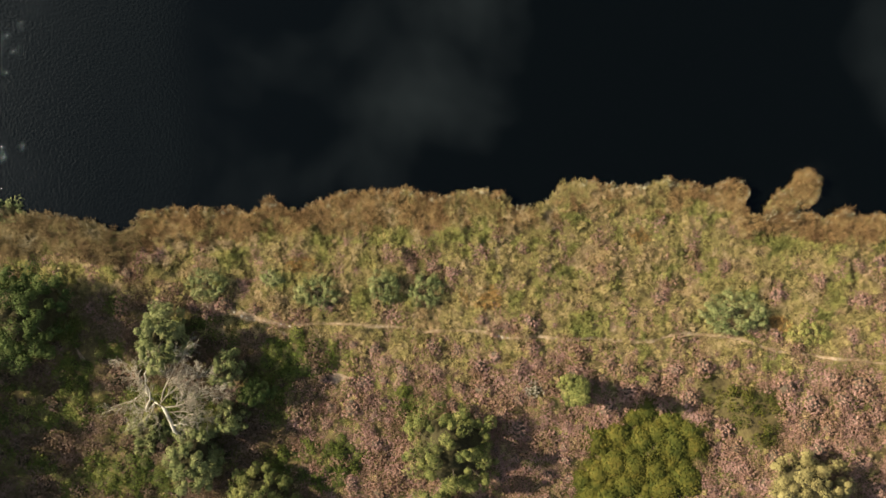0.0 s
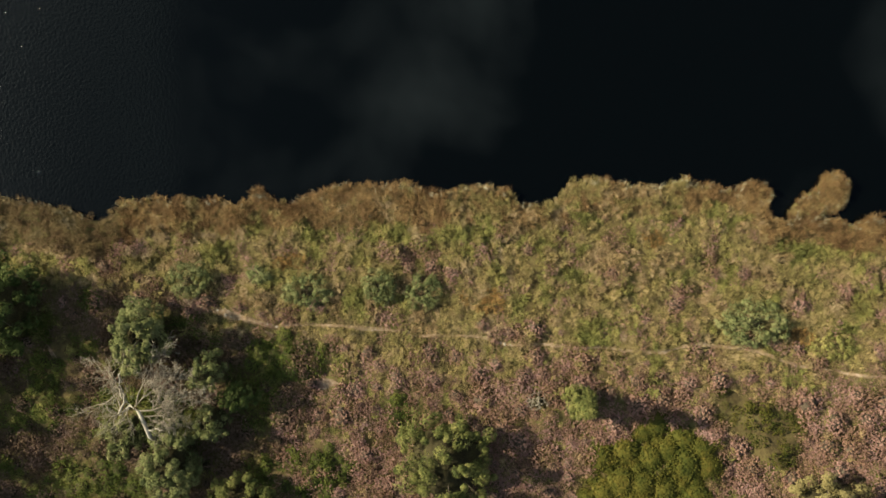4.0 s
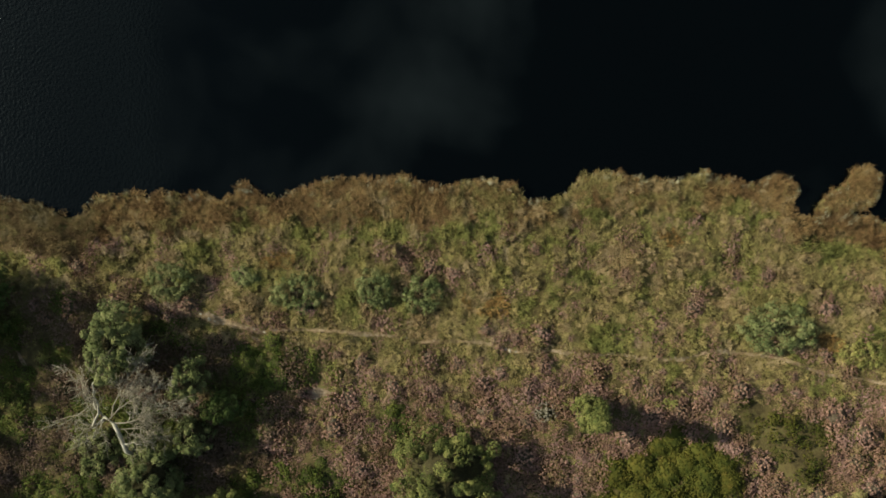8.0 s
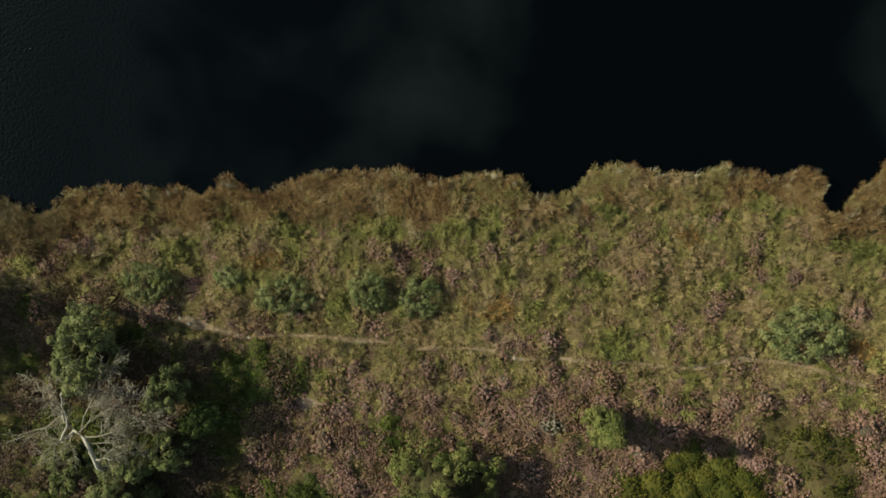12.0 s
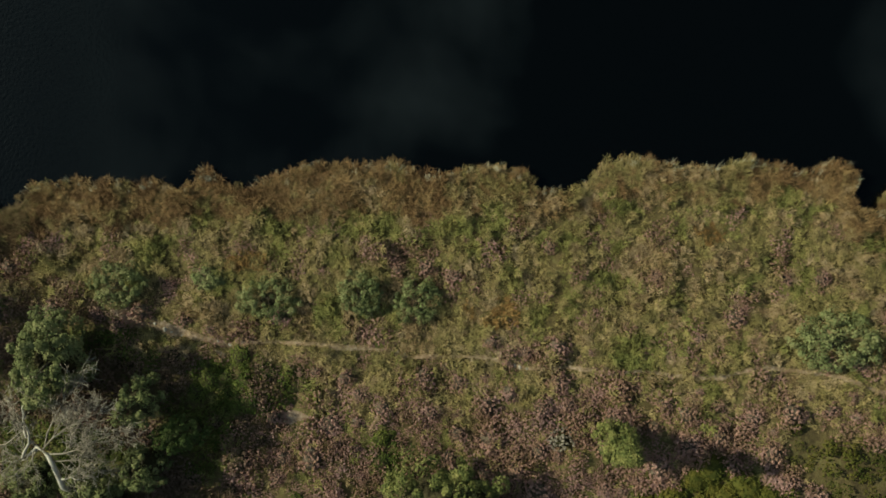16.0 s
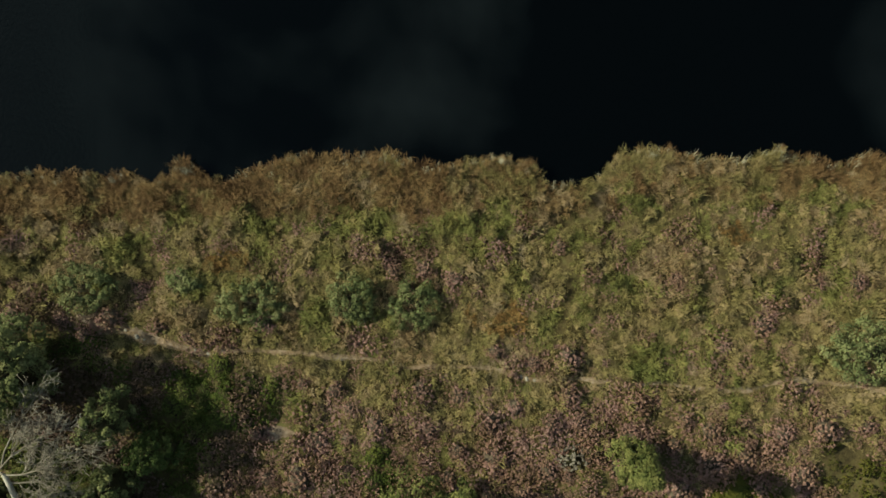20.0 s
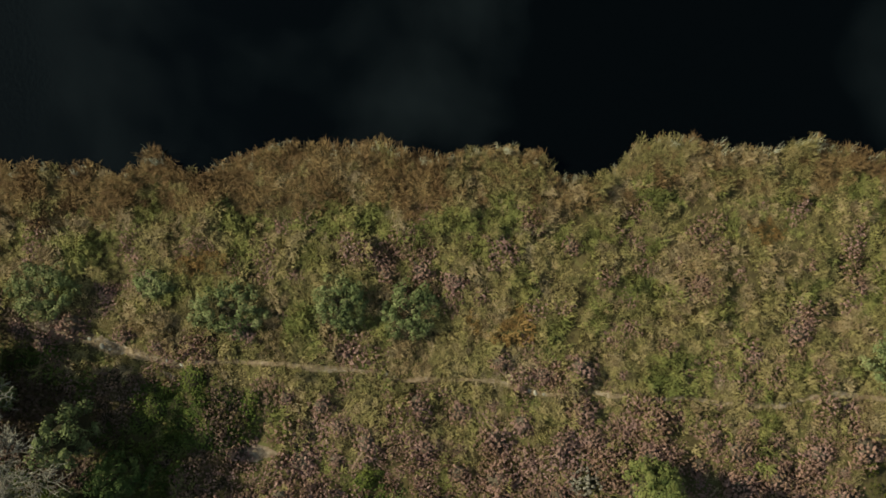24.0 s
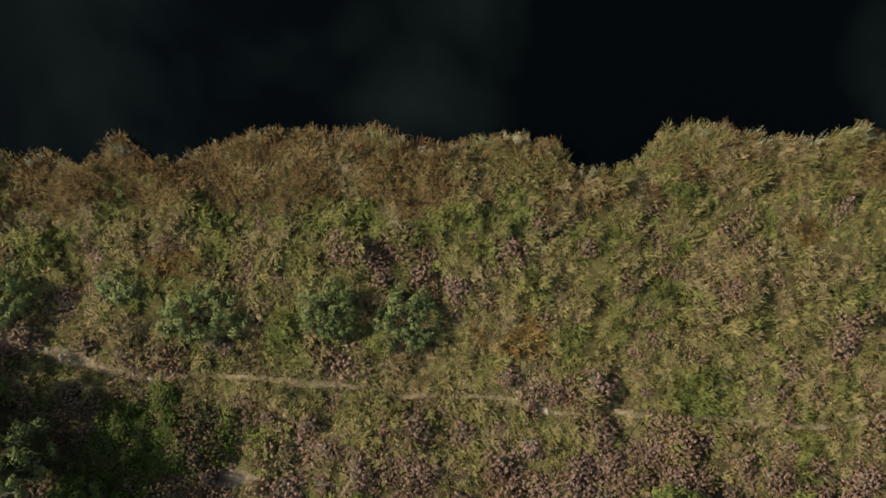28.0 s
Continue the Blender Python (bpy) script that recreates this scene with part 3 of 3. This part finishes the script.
# ---- trees and bushes ----
def tube(path, radii, sides=7):
    """A tapered limb along a line of points."""
    v, f = [], []
    path = [Vector(p) for p in path]
    for k, (p, r) in enumerate(zip(path, radii)):
        d = (path[min(k + 1, len(path) - 1)] - path[max(k - 1, 0)]).normalized()
        u = d.orthogonal().normalized()
        w = d.cross(u)
        for s in range(sides):
            a = 2 * math.pi * s / sides
            v.append(tuple(p + (u * math.cos(a) + w * math.sin(a)) * r))
    for k in range(len(path) - 1):
        for s in range(sides):
            a, b2 = k * sides + s, k * sides + (s + 1) % sides
            f += [(a, b2, b2 + sides), (a, b2 + sides, a + sides)]
    i = len(v)
    v.append(tuple(path[-1]))
    f += [((len(path) - 1) * sides + s, (len(path) - 1) * sides + (s + 1) % sides, i) for s in range(sides)]
    return np.array(v), np.array(f)


def leaves(r, centres, radii, per, size, up=0.5):
    """Clumps of leaves: each leaf a small folded blade facing outwards and up."""
    c, rad = np.repeat(np.array(centres), per, 0), np.repeat(np.array(radii), per)
    m = len(c)
    d = r.normal(size=(m, 3))
    d /= np.linalg.norm(d, axis=1)[:, None]
    d[:, 2] = np.where(d[:, 2] < -0.3, -d[:, 2], d[:, 2])
    p = c + d * (rad * r.uniform(0.62, 1.12, m))[:, None] * np.array([1, 1, 0.8])
    nrm = d + np.array([0, 0, up]) + r.normal(size=(m, 3)) * 0.33
    nrm /= np.linalg.norm(nrm, axis=1)[:, None]
    u = np.cross(nrm, r.normal(size=(m, 3)))
    u /= np.linalg.norm(u, axis=1)[:, None]
    w = np.cross(nrm, u)
    s = (size * r.uniform(0.6, 1.35, m))[:, None]
    v = np.stack([p - u * s, p + w * s * 0.5 + nrm * s * 0.15, p + u * s, p - w * s * 0.5 + nrm * s * 0.15], 1).reshape(-1, 3)
    i = np.arange(m)[:, None] * 4
    f = np.concatenate([i + np.array([0, 1, 2]), i + np.array([0, 2, 3])])
    return v, f


def grown(name, x, y, height, spread, mat, label, category, seed, lobes=26, lobe=0.55, per=70, leaf=0.09, low=0.25, oval=1.0, turn=0.0, bark=None, peak=0.0, inner=0.74):
    """A tree or bush: trunk, limbs and a crown of leaf clumps round the limbs' ends. peak: how far the crown draws in towards the top."""
    r, q = np.random.default_rng(seed), random.Random(seed)
    base = float(ground_z(np.array([x]), np.array([y]))[0]) - 0.05
    top = new(name)
    top.location = (x, y, base)
    tagged(top, label, category)
    bark = bark or M_BARK
    th, tr = height * (0.5 + 0.35 * peak), max(0.025, height * 0.022)
    bend = [(q.uniform(-0.05, 0.05) * height * k, q.uniform(-0.05, 0.05) * height * k) for k in (0, 0.4, 0.8, 1)]
    spine = [(bend[k][0], bend[k][1], th * t) for k, t in enumerate((0, 0.4, 0.75, 1))]
    part("trunk", mesh_from("trunk", *tube(spine, [tr * 1.4, tr, tr * 0.8, tr * 0.5], 9), bark, True), top)
    lobes = lobes if height < 1.6 else int(lobes * 0.88)
    ends, rads, ct, st = [], [], math.cos(radians(turn)), math.sin(radians(turn))
    for k in range(lobes):
        a = 2.39996 * k + q.uniform(-0.4, 0.4)
        hz = (k + 0.5) / lobes
        out = math.sqrt(max(0.0, 1 - ((hz - 0.25) / 0.78) ** 2)) if not peak else (1 - hz) * peak + 0.35 * (1 - peak)
        out *= q.uniform(0.62, 1.12)
        ex, ey = math.cos(a) * out * spread, math.sin(a) * out * spread * oval
        ends.append((ex * ct - ey * st, ex * st + ey * ct, height * (low + (0.97 - low) * hz) * q.uniform(0.72, 1.06) - lobe * 0.5))
        rads.append(lobe * q.uniform(0.42, 1.25))
    for k in range(0, lobes, max(1, lobes // 9)):
        e = ends[k]
        z0 = min(th * 0.95, max(0.1 * height, e[2] * 0.55))
        t0 = z0 / th
        o = (np.interp(t0, (0, 0.4, 0.75, 1), [b2[0] for b2 in bend]), np.interp(t0, (0, 0.4, 0.75, 1), [b2[1] for b2 in bend]), z0)
        mid = ((o[0] + e[0]) * 0.5, (o[1] + e[1]) * 0.5, o[2] * 0.4 + e[2] * 0.6)
        part("limb", mesh_from("limb", *tube([o, mid, e], [tr * 0.55, tr * 0.38, tr * 0.12], 6), bark, True), top)
    # added plain dark dome, so the gaps between leaf clumps look shaded
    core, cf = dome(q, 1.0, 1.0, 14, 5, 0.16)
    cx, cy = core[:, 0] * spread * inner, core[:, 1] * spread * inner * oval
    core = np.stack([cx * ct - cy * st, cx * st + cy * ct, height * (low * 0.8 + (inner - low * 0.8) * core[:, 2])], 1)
    part("inner_growth", mesh_from("inner_growth", core, cf, M_GAP, True), top, "dark core that puts shade between the leaf clumps")
    part("crown", mesh_from("crown", *leaves(r, ends, rads, int(per * 1.1), leaf, 0.25), mat), top)
    return top


def dead_tree(x, y, seed):
    """A bleached, fallen-open dead tree: bare trunk, forking limbs and a haze of twigs."""
    q = random.Random(seed)
    top = new("dead_tree")
    top.location = (x, y, float(ground_z(np.array([x]), np.array([y]))[0]))
    tagged(top, "bleached leafless dead tree with spreading bare branches", "tree")
    part("trunk", mesh_from("trunk", *tube([(1.7, -3.1, 0.0), (1.4, -2.6, 1.4), (1.1, -2.0, 2.3), (0.75, -1.0, 2.5), (0.35, -0.15, 2.55), (-0.25, 0.3, 2.6)], [0.21, 0.19, 0.16, 0.14, 0.13, 0.11], 10), M_DEAD, True), top, "pale barkless trunk")
    twigs = []

    def fork(p, d, length, radius, depth, into):
        path, pos = [p], Vector(p)
        for k in range(4):
            d = (d + Vector((q.uniform(-0.38, 0.38), q.uniform(-0.38, 0.38), q.uniform(-0.22, 0.22)))).normalized()
            pos = pos + d * length / 4
            path.append(tuple(pos))
        into.append(tube(path, [max(0.013, radius * g) for g in (1.0, 0.85, 0.65, 0.5, 0.3)], 5 if depth > 1 else 3))
        if depth > 0:
            for k in range(5):
                s = Vector(path[q.randint(1, 4)])
                a = q.uniform(0, 6.28)
                nd = (d + Vector((math.cos(a), math.sin(a), q.uniform(-0.3, 0.3))) * 0.7).normalized()
                fork(tuple(s), nd, length * q.uniform(0.45, 0.75), radius * 0.5, depth - 1, twigs)

    # each limb: where it starts and ends, its thickness, how far it sways, how many shoots it bears
    limbs = [((-0.25, 0.3, 2.6), (-1.0, 1.95, 2.7), 0.10, 0.25, 2), ((-0.95, 1.9, 2.7), (-0.65, 3.3, 2.9), 0.07, 0.12, 1), ((-0.25, 0.3, 2.6), (-0.95, -0.4, 2.8), 0.09, 0.1, 3), ((-0.95, -0.3, 2.8), (-1.0, 1.8, 2.7), 0.09, -0.35, 4),
             ((-1.1, 1.2, 2.6), (-4.2, -0.3, 1.5), 0.04, 0.25, 2), ((-1.0, 1.9, 2.7), (-2.1, 2.9, 2.4), 0.035, 0.15, 3), ((0.1, 0.2, 2.6), (3.9, 2.5, 3.2), 0.055, 0.35, 16), ((0.35, -0.1, 2.55), (4.1, 1.4, 3.1), 0.05, -0.3, 16),
             ((0.2, 0.4, 2.6), (1.8, 3.4, 3.0), 0.055, 0.2, 9), ((0.5, -0.5, 2.5), (2.9, -0.9, 2.4), 0.045, 0.25, 11), ((0.9, -1.5, 2.4), (2.2, -1.4, 2.8), 0.06, 0.1, 3), ((-0.3, 0.1, 2.5), (-1.6, -1.3, 1.8), 0.04, 0.15, 3)]
    for a, c, radius, sway, shoots in limbs:
        a, c = Vector(a), Vector(c)
        side = Vector((a.y - c.y, c.x - a.x, 0)).normalized()
        path = [a.lerp(c, t) + side * (sway * math.sin(math.pi * t) + (q.uniform(-0.09, 0.09) if 0 < t < 1 else 0)) for t in (0, 0.2, 0.4, 0.6, 0.8, 1)]
        part("limb", mesh_from("limb", *tube(path, [radius * g for g in (1.0, 0.9, 0.78, 0.65, 0.5, 0.3)], 8), M_DEAD if radius > 0.055 else M_TWIG, True), top, "bleached bare limb" if radius > 0.055 else "thin grey bare limb")
        for k in range(shoots):
            t = q.uniform(0.2, 1.0)
            way = (c - a).normalized() + side * q.uniform(-0.9, 0.9) + Vector((0, 0, q.uniform(-0.2, 0.3)))
            fork(tuple(path[round(t * 5)]), way.normalized(), q.uniform(0.7, 1.5), radius * 0.42, 2, twigs)
    part("twig_spray", mesh_from("twig_spray", *join(twigs), M_TWIG), top, "haze of thin grey twigs")
    return top


BUSH = "rounded blue-green bog myrtle bush among the grass"
for k, (bx, by, h, s, oval) in enumerate([(-19.0, -2.4, 1.0, 1.5, 0.8), (-10.2, -3.2, 1.0, 1.7, 0.75), (-4.8, -2.8, 1.1, 1.15, 1.1), (-1.5, -3.2, 1.1, 1.25, 1.1), (-13.8, -2.0, 0.6, 0.8, 0.8)]):
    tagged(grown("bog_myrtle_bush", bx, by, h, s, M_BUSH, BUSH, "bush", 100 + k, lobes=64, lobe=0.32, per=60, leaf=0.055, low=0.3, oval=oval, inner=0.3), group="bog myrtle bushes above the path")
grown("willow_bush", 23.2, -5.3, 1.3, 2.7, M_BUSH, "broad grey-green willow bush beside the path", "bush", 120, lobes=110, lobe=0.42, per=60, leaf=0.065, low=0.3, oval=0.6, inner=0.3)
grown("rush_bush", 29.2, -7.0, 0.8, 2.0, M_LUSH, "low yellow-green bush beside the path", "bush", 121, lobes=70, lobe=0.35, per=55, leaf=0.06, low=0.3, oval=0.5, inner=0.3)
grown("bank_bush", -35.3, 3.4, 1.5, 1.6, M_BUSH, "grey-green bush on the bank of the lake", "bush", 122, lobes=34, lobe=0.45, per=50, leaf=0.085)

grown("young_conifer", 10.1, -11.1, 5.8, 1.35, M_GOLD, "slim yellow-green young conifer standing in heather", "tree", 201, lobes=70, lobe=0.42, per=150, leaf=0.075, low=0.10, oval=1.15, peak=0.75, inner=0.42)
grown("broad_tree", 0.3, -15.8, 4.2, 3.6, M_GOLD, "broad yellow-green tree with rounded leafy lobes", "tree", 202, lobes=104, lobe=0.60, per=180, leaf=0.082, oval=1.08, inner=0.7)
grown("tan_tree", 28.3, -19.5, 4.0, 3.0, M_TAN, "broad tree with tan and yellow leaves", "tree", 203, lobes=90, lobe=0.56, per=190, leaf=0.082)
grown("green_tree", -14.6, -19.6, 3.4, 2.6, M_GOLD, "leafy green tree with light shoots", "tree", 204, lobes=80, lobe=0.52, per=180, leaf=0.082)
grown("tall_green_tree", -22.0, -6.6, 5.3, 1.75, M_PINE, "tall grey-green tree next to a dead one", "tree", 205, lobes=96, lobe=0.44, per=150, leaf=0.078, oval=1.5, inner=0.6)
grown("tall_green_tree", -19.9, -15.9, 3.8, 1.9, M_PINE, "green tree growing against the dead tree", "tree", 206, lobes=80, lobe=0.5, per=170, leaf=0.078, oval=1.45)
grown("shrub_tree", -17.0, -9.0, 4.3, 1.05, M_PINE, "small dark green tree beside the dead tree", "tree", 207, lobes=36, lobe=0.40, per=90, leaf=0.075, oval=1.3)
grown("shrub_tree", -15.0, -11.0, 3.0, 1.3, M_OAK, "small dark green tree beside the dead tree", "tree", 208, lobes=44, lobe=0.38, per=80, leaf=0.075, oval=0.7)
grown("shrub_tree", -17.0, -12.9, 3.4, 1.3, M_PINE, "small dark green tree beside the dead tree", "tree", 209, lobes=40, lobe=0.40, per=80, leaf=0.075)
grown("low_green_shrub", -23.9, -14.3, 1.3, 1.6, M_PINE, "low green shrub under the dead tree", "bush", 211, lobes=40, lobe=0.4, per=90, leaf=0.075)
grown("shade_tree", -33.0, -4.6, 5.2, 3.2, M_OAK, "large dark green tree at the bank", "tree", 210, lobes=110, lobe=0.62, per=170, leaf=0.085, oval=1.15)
# trees west of the view: some implied by shadows, the rest added for shade
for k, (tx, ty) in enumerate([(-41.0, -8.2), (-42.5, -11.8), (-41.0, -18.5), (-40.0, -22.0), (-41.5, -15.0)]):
    grown("shade_tree", tx, ty, 7.5, 2.6, M_OAK, "unseen dark green tree on the moor, placed to cast shade", "tree", 220 + k, lobes=60, lobe=0.8, per=90, leaf=0.12)
dead_tree(-22.1, -11.7, 301)


# ---- cushions that stand out of the cover ----
def cushion(name, bodies, shoots, px, py, size, tall, mat, label, category, group, k):
    key = name + "_" + str(k % len(bodies))
    # dark body painted as the shade between shoots, except under plain heather and gorse
    me = bpy.data.meshes.get(key) or mesh_from(key, *bodies[k % len(bodies)], M_WOODY if name == "heather_bush" else M_GORSE if name == "gorse_cushion" else M_GAP, True)
    ob = new(name, me)
    ob.location = (px, py, float(ground_z(np.array([px]), np.array([py]))[0]) - 0.03)
    ob.rotation_euler = (0, 0, k * 2.4)
    ob.scale = (size, size * (0.8 + 0.4 * ((k * 0.618) % 1)), size * tall)
    key += "_shoots"
    me = bpy.data.meshes.get(key) or mesh_from(key, *shoots[k % len(bodies)], mat)
    tagged(part("foliage", me, ob), kind="stuff")
    return tagged(ob, label, category, group)


B_GORSE, C_GORSE = [dome(R, 0.95, 0.70, 14, 5, 0.06) for k in range(5)], [florets(R, 210, 1.0, 0.76, 0.035, 0.85, 6, 0.075, 0.28) for k in range(5)]
B_HEATH, C_HEATH = [dome(R, 0.45, 0.27, 10, 4) for k in range(6)], [florets(R, 64, 0.60, 0.42, 0.048, 0.85, shoots=7, leaf=0.052) for k in range(6)]
spots = []
for k in range(3600):
    gx_, gy_ = (R.uniform(10, 20.2), R.uniform(-21, -12.6)) if k % 2 else (R.uniform(-37, -2), R.uniform(-20, -4))
    size = (R.uniform(0.5, 1.2) if k > 400 else R.uniform(0.9, 1.3)) * (1.1 if k % 2 else 0.6)
    if best_patch(np.array([gx_]), np.array([gy_]), GORSE)[0] > 0.12 and all(math.hypot(gx_ - a, gy_ - c) > 0.56 * (size + e) for a, c, e in spots):
        spots.append((gx_, gy_, size))
# cushions west of x = 6 are gorse too, in the shade-tuned green
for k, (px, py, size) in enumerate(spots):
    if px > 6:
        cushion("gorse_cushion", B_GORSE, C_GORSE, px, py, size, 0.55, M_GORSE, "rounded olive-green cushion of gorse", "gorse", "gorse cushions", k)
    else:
        cushion("bilberry_cushion", B_GORSE, C_GORSE, px, py, size, 0.6, M_WESTGORSE, "low green cushion of gorse, colour tuned to the shaded west", "bilberry", "bilberry cushions", k)

spots = [(-15.3, -4.5, 1.1), (-4.6, 0.2, 0.9), (6.3, 0.1, 1.0), (8.8, -6.0, 0.7), (15.2, -6.9, 1.0), (2.9, -5.6, 1.2), (-13.6, -5.0, 0.9)]
for k in range(4600):
    hx, hy, size = R.uniform(-37, 37), R.uniform(-22, -1.0), R.uniform(0.7, 1.5)
    if k < 600:
        hy, size = R.uniform(-21, -9.5), R.uniform(1.4, 1.9)
        if k % 2:
            hx = R.uniform(16, 35)
    if k < 600 and len(spots) > 52:
        continue
    on_heath = hy + 3.5 * (float(field(hx, hy, 3.5, 41)) - 0.5) < -7.6 or (float(field(hx, hy, 1.3, 42)) > 0.72 and hy < 0)
    if on_heath and len(spots) < 290 and best_patch(np.array([hx]), np.array([hy]), GORSE + BARE)[0] < -0.05 and float(to_line(np.array(hx), np.array(hy), TRAIL)) > 0.7 and all(math.hypot(hx - a, hy - c) > 0.55 * (size + e) for a, c, e in spots):
        spots.append((hx, hy, size))
for k, (px, py, size) in enumerate(spots):
    # bushes near the western trees get the same shade-deepened tone
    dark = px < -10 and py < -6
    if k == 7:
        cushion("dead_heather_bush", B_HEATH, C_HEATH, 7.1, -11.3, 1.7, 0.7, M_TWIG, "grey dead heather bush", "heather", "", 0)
    cushion("dark_heather_bush" if dark else "heather_bush", B_HEATH, C_HEATH, px, py, size, 0.9, M_SHADEDH if dark else M_HEATH, "dark brown heather bush, colour deepened as shade" if dark else "rounded heather bush with faded pink flowers", "heather", "heather bushes", k)


def stone(px, py, size, k):
    q = random.Random(500 + k)
    bm = bmesh.new()
    bmesh.ops.create_icosphere(bm, subdivisions=2, radius=1.0)
    for v in bm.verts:
        v.co *= 1 + 0.22 * noise.noise(v.co * 1.3 + Vector((k * 3.1, 0, 0)))
    me = bpy.data.meshes.new("stone")
    bm.to_mesh(me)
    bm.free()
    me.materials.append(M_STONE)
    ob = new("stone", me)
    ob.scale, ob.rotation_euler = (size, size * q.uniform(0.5, 0.9), size * 0.45), (0, 0, q.uniform(0, 3))
    ob.location = (px, py, float(ground_z(np.array([px]), np.array([py]))[0]) + 0.03)
    tagged(ob, "small pale stone lying on the sandy footpath", "stone", "stones on the footpath")


for k, (px, py, size) in enumerate([(-17.0, -4.75, 0.16), (-16.4, -5.1, 0.22), (-16.0, -5.25, 0.14), (-15.4, -5.45, 0.12), (-13.2, -5.75, 0.12), (-12.5, -5.95, 0.2), (-12.1, -6.0, 0.16), (4.3, -6.95, 0.16), (4.6, -7.05, 0.2), (5.0, -7.1, 0.14), (-2.6, -6.25, 0.13), (-2.2, -6.35, 0.1), (-13.0, -6.5, 0.15)]):
    stone(px, py, size * 0.7, k)


def tussock(name, templates, px, py, size, mat, label, category, group, k):
    key = name + "_" + str(k % len(templates))
    me = bpy.data.meshes.get(key) or mesh_from(key, *templates[k % len(templates)], mat)
    ob = new(name, me)
    ob.location = (px, py, float(ground_z(np.array([px]), np.array([py]))[0]))
    ob.rotation_euler, ob.scale = (0, 0, k * 2.4), (size, size, size)
    return tagged(ob, label, category, group)


B_TUSS = [tuft(R, 190, 0.40, 0.40, 0.0065, root=0.3, fan=2.0) for k in range(6)]
B_PALE = [tuft(R, 34, 0.75, 0.26, 0.008) for k in range(4)]
for k, (px, py, size) in enumerate([(-13.8, 3.75, 1.1), (-9.3, 3.7, 0.8), (-1.0, 4.05, 1.0), (-0.7, 4.0, 0.8), (3.0, 4.65, 1.0), (6.4, 3.35, 0.7), (11.2, 5.1, 0.9), (18.2, 5.0, 0.9), (-17.6, 3.2, 0.8), (-20.6, 3.2, 0.8), (4.4, 4.1, 0.8), (16.1, 4.8, 0.7)]):
    tussock("reed_tussock", B_PALE, px, py, size, M_PALE, "upright bleached reed tussock at the water's edge", "reed", "reed tussocks along the bank", k)
placed = []
for k in range(3000):
    px, py, size = R.uniform(-30, 33), R.uniform(-6.0, 2.2), R.uniform(0.7, 1.15)
    if len(placed) < 130 and float(to_line(np.array(px), np.array(py), TRAIL)) > 0.8 and float(inland(np.array([px]), np.array([py]))[0]) > 1.6 and not (px < -16 and py < -2.4) and all(math.hypot(px - a, py - c) > 1.3 for a, c in placed):
        placed.append((px, py))
        dry = float(field(px, py, 1.2, 45)) > 0.6
        tussock("dry_tussock" if dry else "grass_tussock", B_TUSS, px, py, size, M_STRAW if dry else M_MEADOW, "withered straw-coloured grass tussock" if dry else "large olive grass tussock on the meadow", "grass", "tussocks on the meadow", k)


# ---- the moor beyond ----
mx, my = jitter(-75, 75, -70, -1, 1.5)
beyond = ((np.abs(mx) > 38.5) | (my < -22.8)) & (inland(mx, my) > 1.0) & (rng.random(len(mx)) < 0.7)
mx, my = mx[beyond], my[beyond]
T_FAR = [sprigs(R, 26, 0.6, 0.5, 0.16, 0.9) for k in range(5)]
rolls = field(mx, my, 9.0, 58)
for name, choose, mat, label in (("far_heather", rolls > 0.45, M_HEATH, "heather mounds on the moor beyond"), ("far_grass_mounds", rolls <= 0.45, M_MEADOW, "grassy mounds on the moor beyond")):
    scatter(name, T_FAR, mx[choose], my[choose], rng.uniform(0.8, 1.9, choose.sum()), mat, label, "moor")
